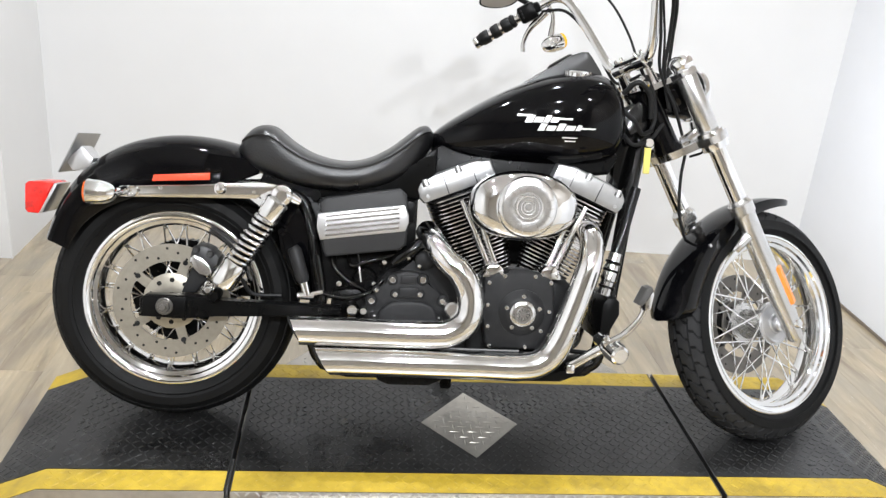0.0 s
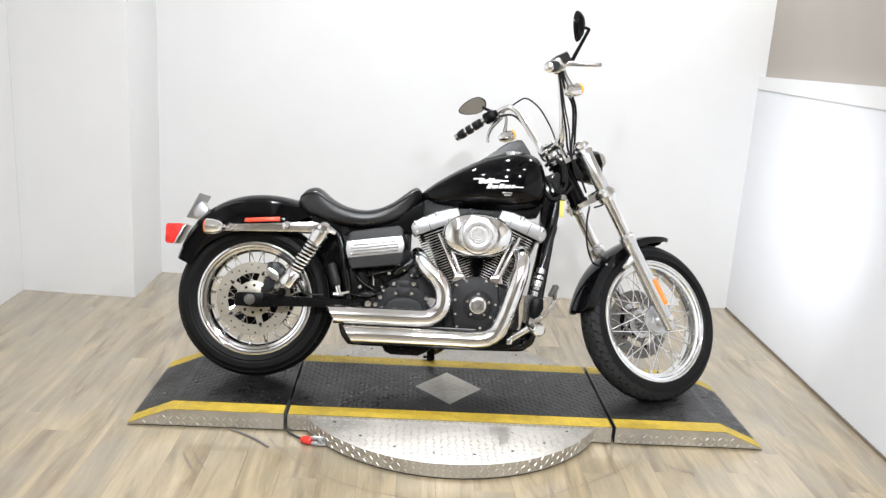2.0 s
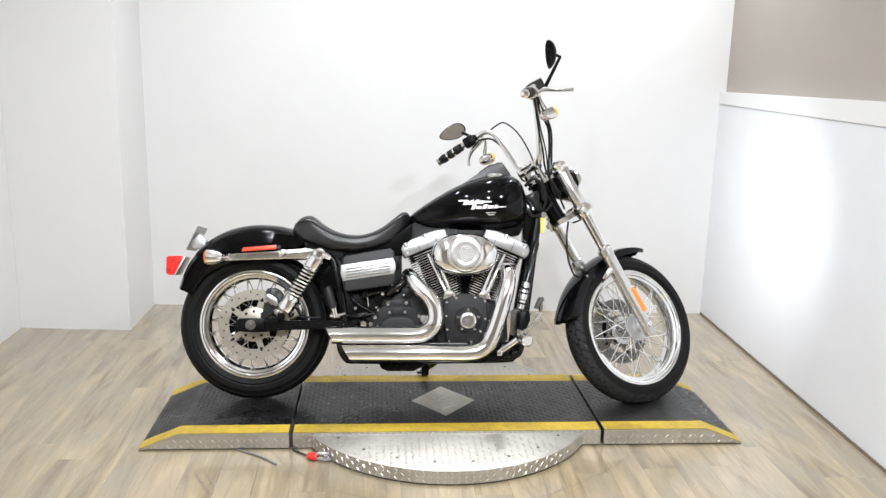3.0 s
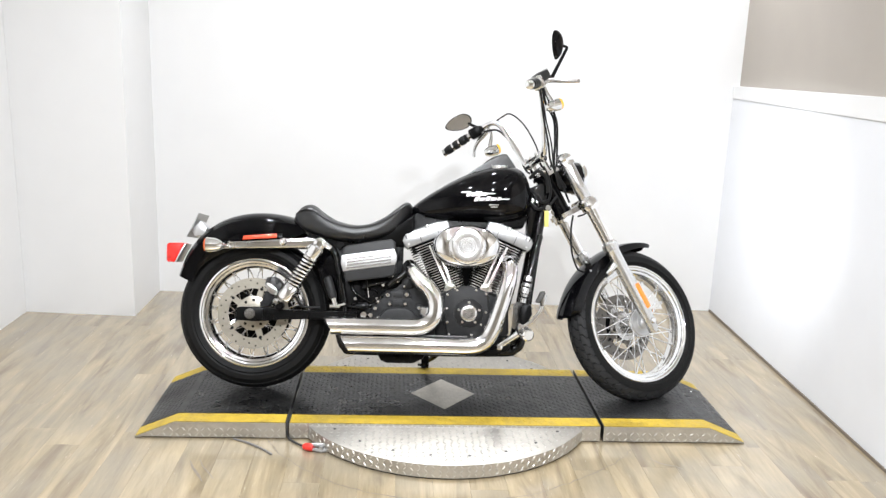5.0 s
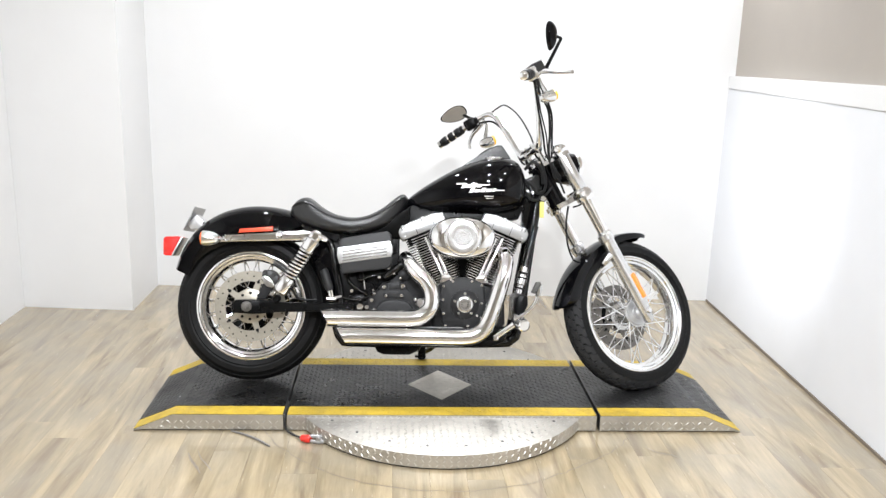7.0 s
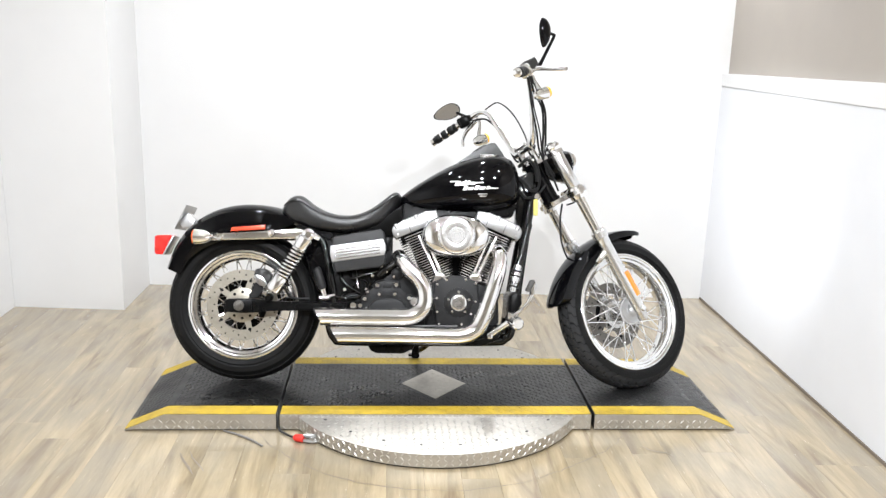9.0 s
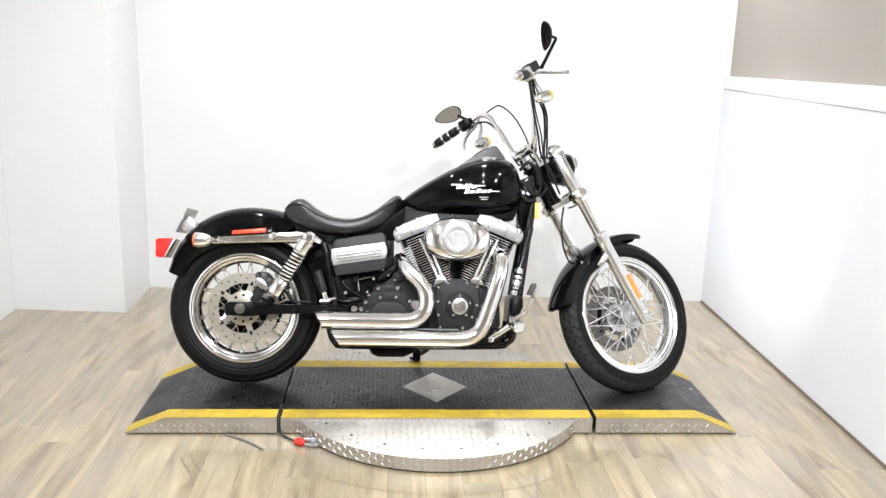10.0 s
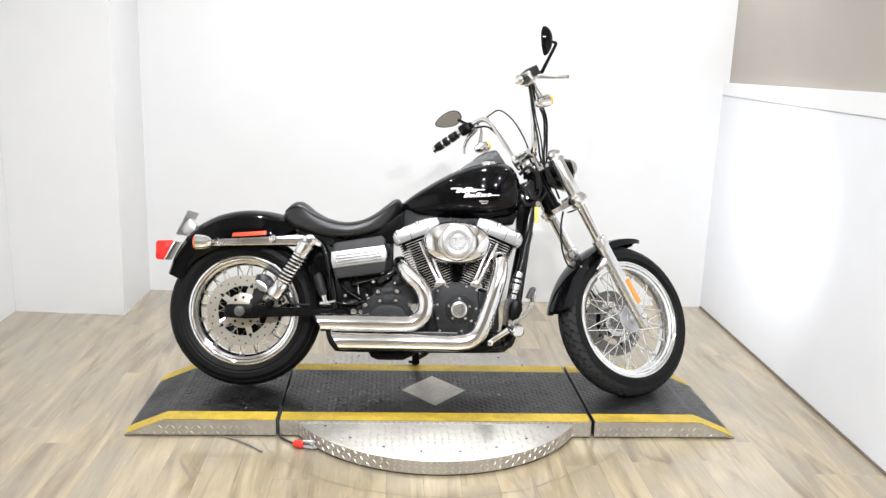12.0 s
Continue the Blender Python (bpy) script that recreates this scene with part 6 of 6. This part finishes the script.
            v = math.sin(t) * 0.034 * f * (1 + 0.28 * math.cos(t))
            ring.append(centre + long_axis * u + cross * v + face * off)
        return ring
    bm = bmesh.new()
    loft(bm, [oval(0.35, -0.024), oval(0.65, -0.019), oval(0.88, -0.010), oval(0.99, -0.001), oval(1.0, 0.004), oval(0.955, 0.0055), oval(0.92, 0.003)])
    shell = part("mirror_shell", bm, PAINT, bars, "black mirror shell")
    bm = bmesh.new()
    loft(bm, [oval(0.915, 0.0025), oval(0.915, 0.0036)])
    part("mirror_glass", bm, MIRROR, bars, "mirror glass")
    bm = bmesh.new()
    tube(bm, [tip, tip.lerp(centre - face * 0.015, 1.0)], 0.006, 8)
    part("mirror_mount", bm, SATIN, bars)
    # signal
    at_signal = p(0.032, 0.250, 1.272) if side < 0 else p(-0.010, 0.250, 1.262)
    sig = bullet_lamp("turn_signal", at_signal, (1, 0, -0.10), 0.0255, 0.066, AMBER_LENS, bike, BAR_TURN, "chrome bullet turn signal with amber lens", 0.56)
    bm = bmesh.new()
    tube(bm, [p(0.030, 0.255, 1.360), p(0.029, 0.253, 1.330), at_signal + Vector((0, 0, 0.020))], [0.008, 0.006, 0.010], 10, 3)
    part("stalk", bm, CHROME, sig)


hand_side(-1)
hand_side(1)

# -- cables --
def cable(pts, r, parent=None, material=None):
    bar("cable", pts, r, material or RUBBER, parent or bars, "", 8, 8)


cable([(0.012, -0.268, 1.355), (0.035, -0.205, 1.300), (0.062, -0.165, 1.230), (0.052, -0.115, 1.150), (0.020, -0.075, 1.060), (0.030, -0.060, 0.960)], 0.0050)
cable([(0.016, -0.262, 1.352), (0.045, -0.215, 1.290), (0.072, -0.160, 1.215), (0.058, -0.105, 1.130), (0.030, -0.070, 1.050), (0.010, -0.055, 0.970)], 0.0045)
cable([(-0.005, -0.275, 1.355), (0.000, -0.200, 1.260), (0.010, -0.130, 1.160), (0.010, -0.080, 1.080), (0.015, -0.070, 0.98), (0.02, -0.05, 0.90)], 0.0042)
cable([(-0.008, -0.270, 1.352), (0.012, -0.190, 1.250), (0.028, -0.120, 1.150), (0.020, -0.075, 1.070), (0.002, -0.06, 0.98)], 0.0030)
cable([(0.012, 0.268, 1.358), (0.036, 0.205, 1.330), (0.036, 0.160, 1.262), (0.012, 0.115, 1.170), (-0.010, 0.075, 1.095), (0.0, 0.03, 1.085), (0.02, -0.02, 1.085), (0.03, -0.06, 1.06)], 0.0045)
cable([(0.030, 0.262, 1.365), (0.070, 0.175, 1.372), (0.078, 0.115, 1.360), (0.075, 0.060, 1.290), (0.060, 0.030, 1.190), (0.030, 0.010, 1.08), (0.03, -0.01, 1.00)], 0.0034)
cable([(0.02, -0.03, 0.845), (-0.02, -0.02, 0.79), (-0.055, 0.00, 0.70), (-0.050, 0.02, 0.61), (0.00, 0.05, 0.52), (0.03, 0.07, 0.45)], 0.0042)
cable([(0.06, -0.03, 0.99), (0.10, -0.05, 0.95), (0.11, -0.05, 0.89), (0.09, -0.03, 0.83), (0.05, -0.01, 0.83)], 0.0035)
# loom and hoses between the tank and the steering head
for k, (pts, r) in enumerate((
        ([(1.118, -0.04, 0.90), (1.150, -0.06, 0.93), (1.185, -0.055, 0.90), (1.195, -0.05, 0.84)], 0.007),
        ([(1.105, -0.07, 0.86), (1.140, -0.085, 0.83), (1.165, -0.075, 0.80), (1.20, -0.05, 0.81)], 0.006),
        ([(1.120, -0.05, 0.80), (1.150, -0.07, 0.77), (1.200, -0.05, 0.79), (1.235, -0.03, 0.83)], 0.0055),
        ([(1.17, -0.06, 0.95), (1.195, -0.055, 0.90), (1.205, -0.05, 0.84), (1.19, -0.045, 0.79)], 0.006))):
    cable(pts, r, bike)
bm = bmesh.new()
lathe(bm, [(0, 0.012), (0.014, 0.012), (0.020, 0.006), (0.021, -0.014), (0.0, -0.014)], (1.175, -0.045, 0.935), (-0.2, -0.6, 0.6), 20)
part("indicator_dial", bm, CHROME, bike)

# ---- jump lead with a red clamp, on the floor ----
lead = thing("jump_lead", pose(0, 0, 0), "black jump lead with a red battery clamp on the floor", "cable")
bm = bmesh.new()
tube(bm, [(-0.600, -0.18, DECK + 0.004), (-0.600, -0.27, DECK + 0.004), (-0.6005, -0.296, DECK - 0.004), (-0.600, -0.301, 0.030), (-0.592, -0.306, 0.008), (-0.570, -0.330, 0.006), (-0.548, -0.352, 0.007), (-0.524, -0.380, 0.012)], 0.0041, 10, 6)
part("lead_cable", bm, CABLE_BLACK, lead)
bm = bmesh.new()
tube(bm, [(-0.530, -0.374, 0.012), (-0.526, -0.378, 0.013), (-0.500, -0.392, 0.016), (-0.494, -0.395, 0.016)], [0.008, 0.013, 0.015, 0.012], 14)
part("red_sleeve", bm, RED_PLASTIC, lead, "red plastic sleeve")
for k, dz in enumerate((0.006, 0.022)):
    bm = bmesh.new()
    tube(bm, [(-0.497, -0.394 + 0.006 * k, dz + 0.004), (-0.465, -0.402 + 0.010 * k, dz + 0.004), (-0.430, -0.392 + 0.012 * k, dz)], [0.006, 0.008, 0.0055], 8, 3)
    part("clamp_jaw", bm, PLATE, lead, "bare metal clamp jaw")
bm = bmesh.new()
lathe(bm, [(0, 0.012), (0.008, 0.012), (0.009, -0.012), (0, -0.012)], (-0.463, -0.396, 0.018), (0.3, 1, 0), 12)
part("clamp_spring", bm, PLATE, lead)
bm = bmesh.new()
tube(bm, [(-0.800, -0.302, 0.004), (-0.750, -0.330, 0.004), (-0.690, -0.375, 0.004), (-0.640, -0.426, 0.004)], [0.003, 0.0042, 0.0045, 0.0038], 8, 5)
solid("lead_end", bm, GREY_LEAD, "short grey lead lying on the floor", "cable")

# ---- floor planks ----
def build_planks():
    rng = random.Random(5)
    width, length = 0.128, 1.22
    bm = bmesh.new()
    box(bm, 0.00015, width - 0.00015, 0.00015, length - 0.00015, -0.003, 0.0, 0.0002, 1)
    me = mesh_of("plank", bm, OAK)
    x = X_LEFT - 0.06
    while x < X_RIGHT + 0.06:
        y = Y_FRONT - rng.random() * length
        while y < 1.66:
            if y + length < Y_FRONT - 0.05:
                y += length
                continue
            ob = new("plank", me)
            ob.parent = floor_slab
            near, far = max(y, Y_FRONT - 0.10), min(y + length, 1.80)
            ob.matrix_basis = Matrix.Translation((x, near, 0)) @ Matrix.Diagonal((1, (far - near) / length, 1, 1))
            y += length
        x += width


build_planks()
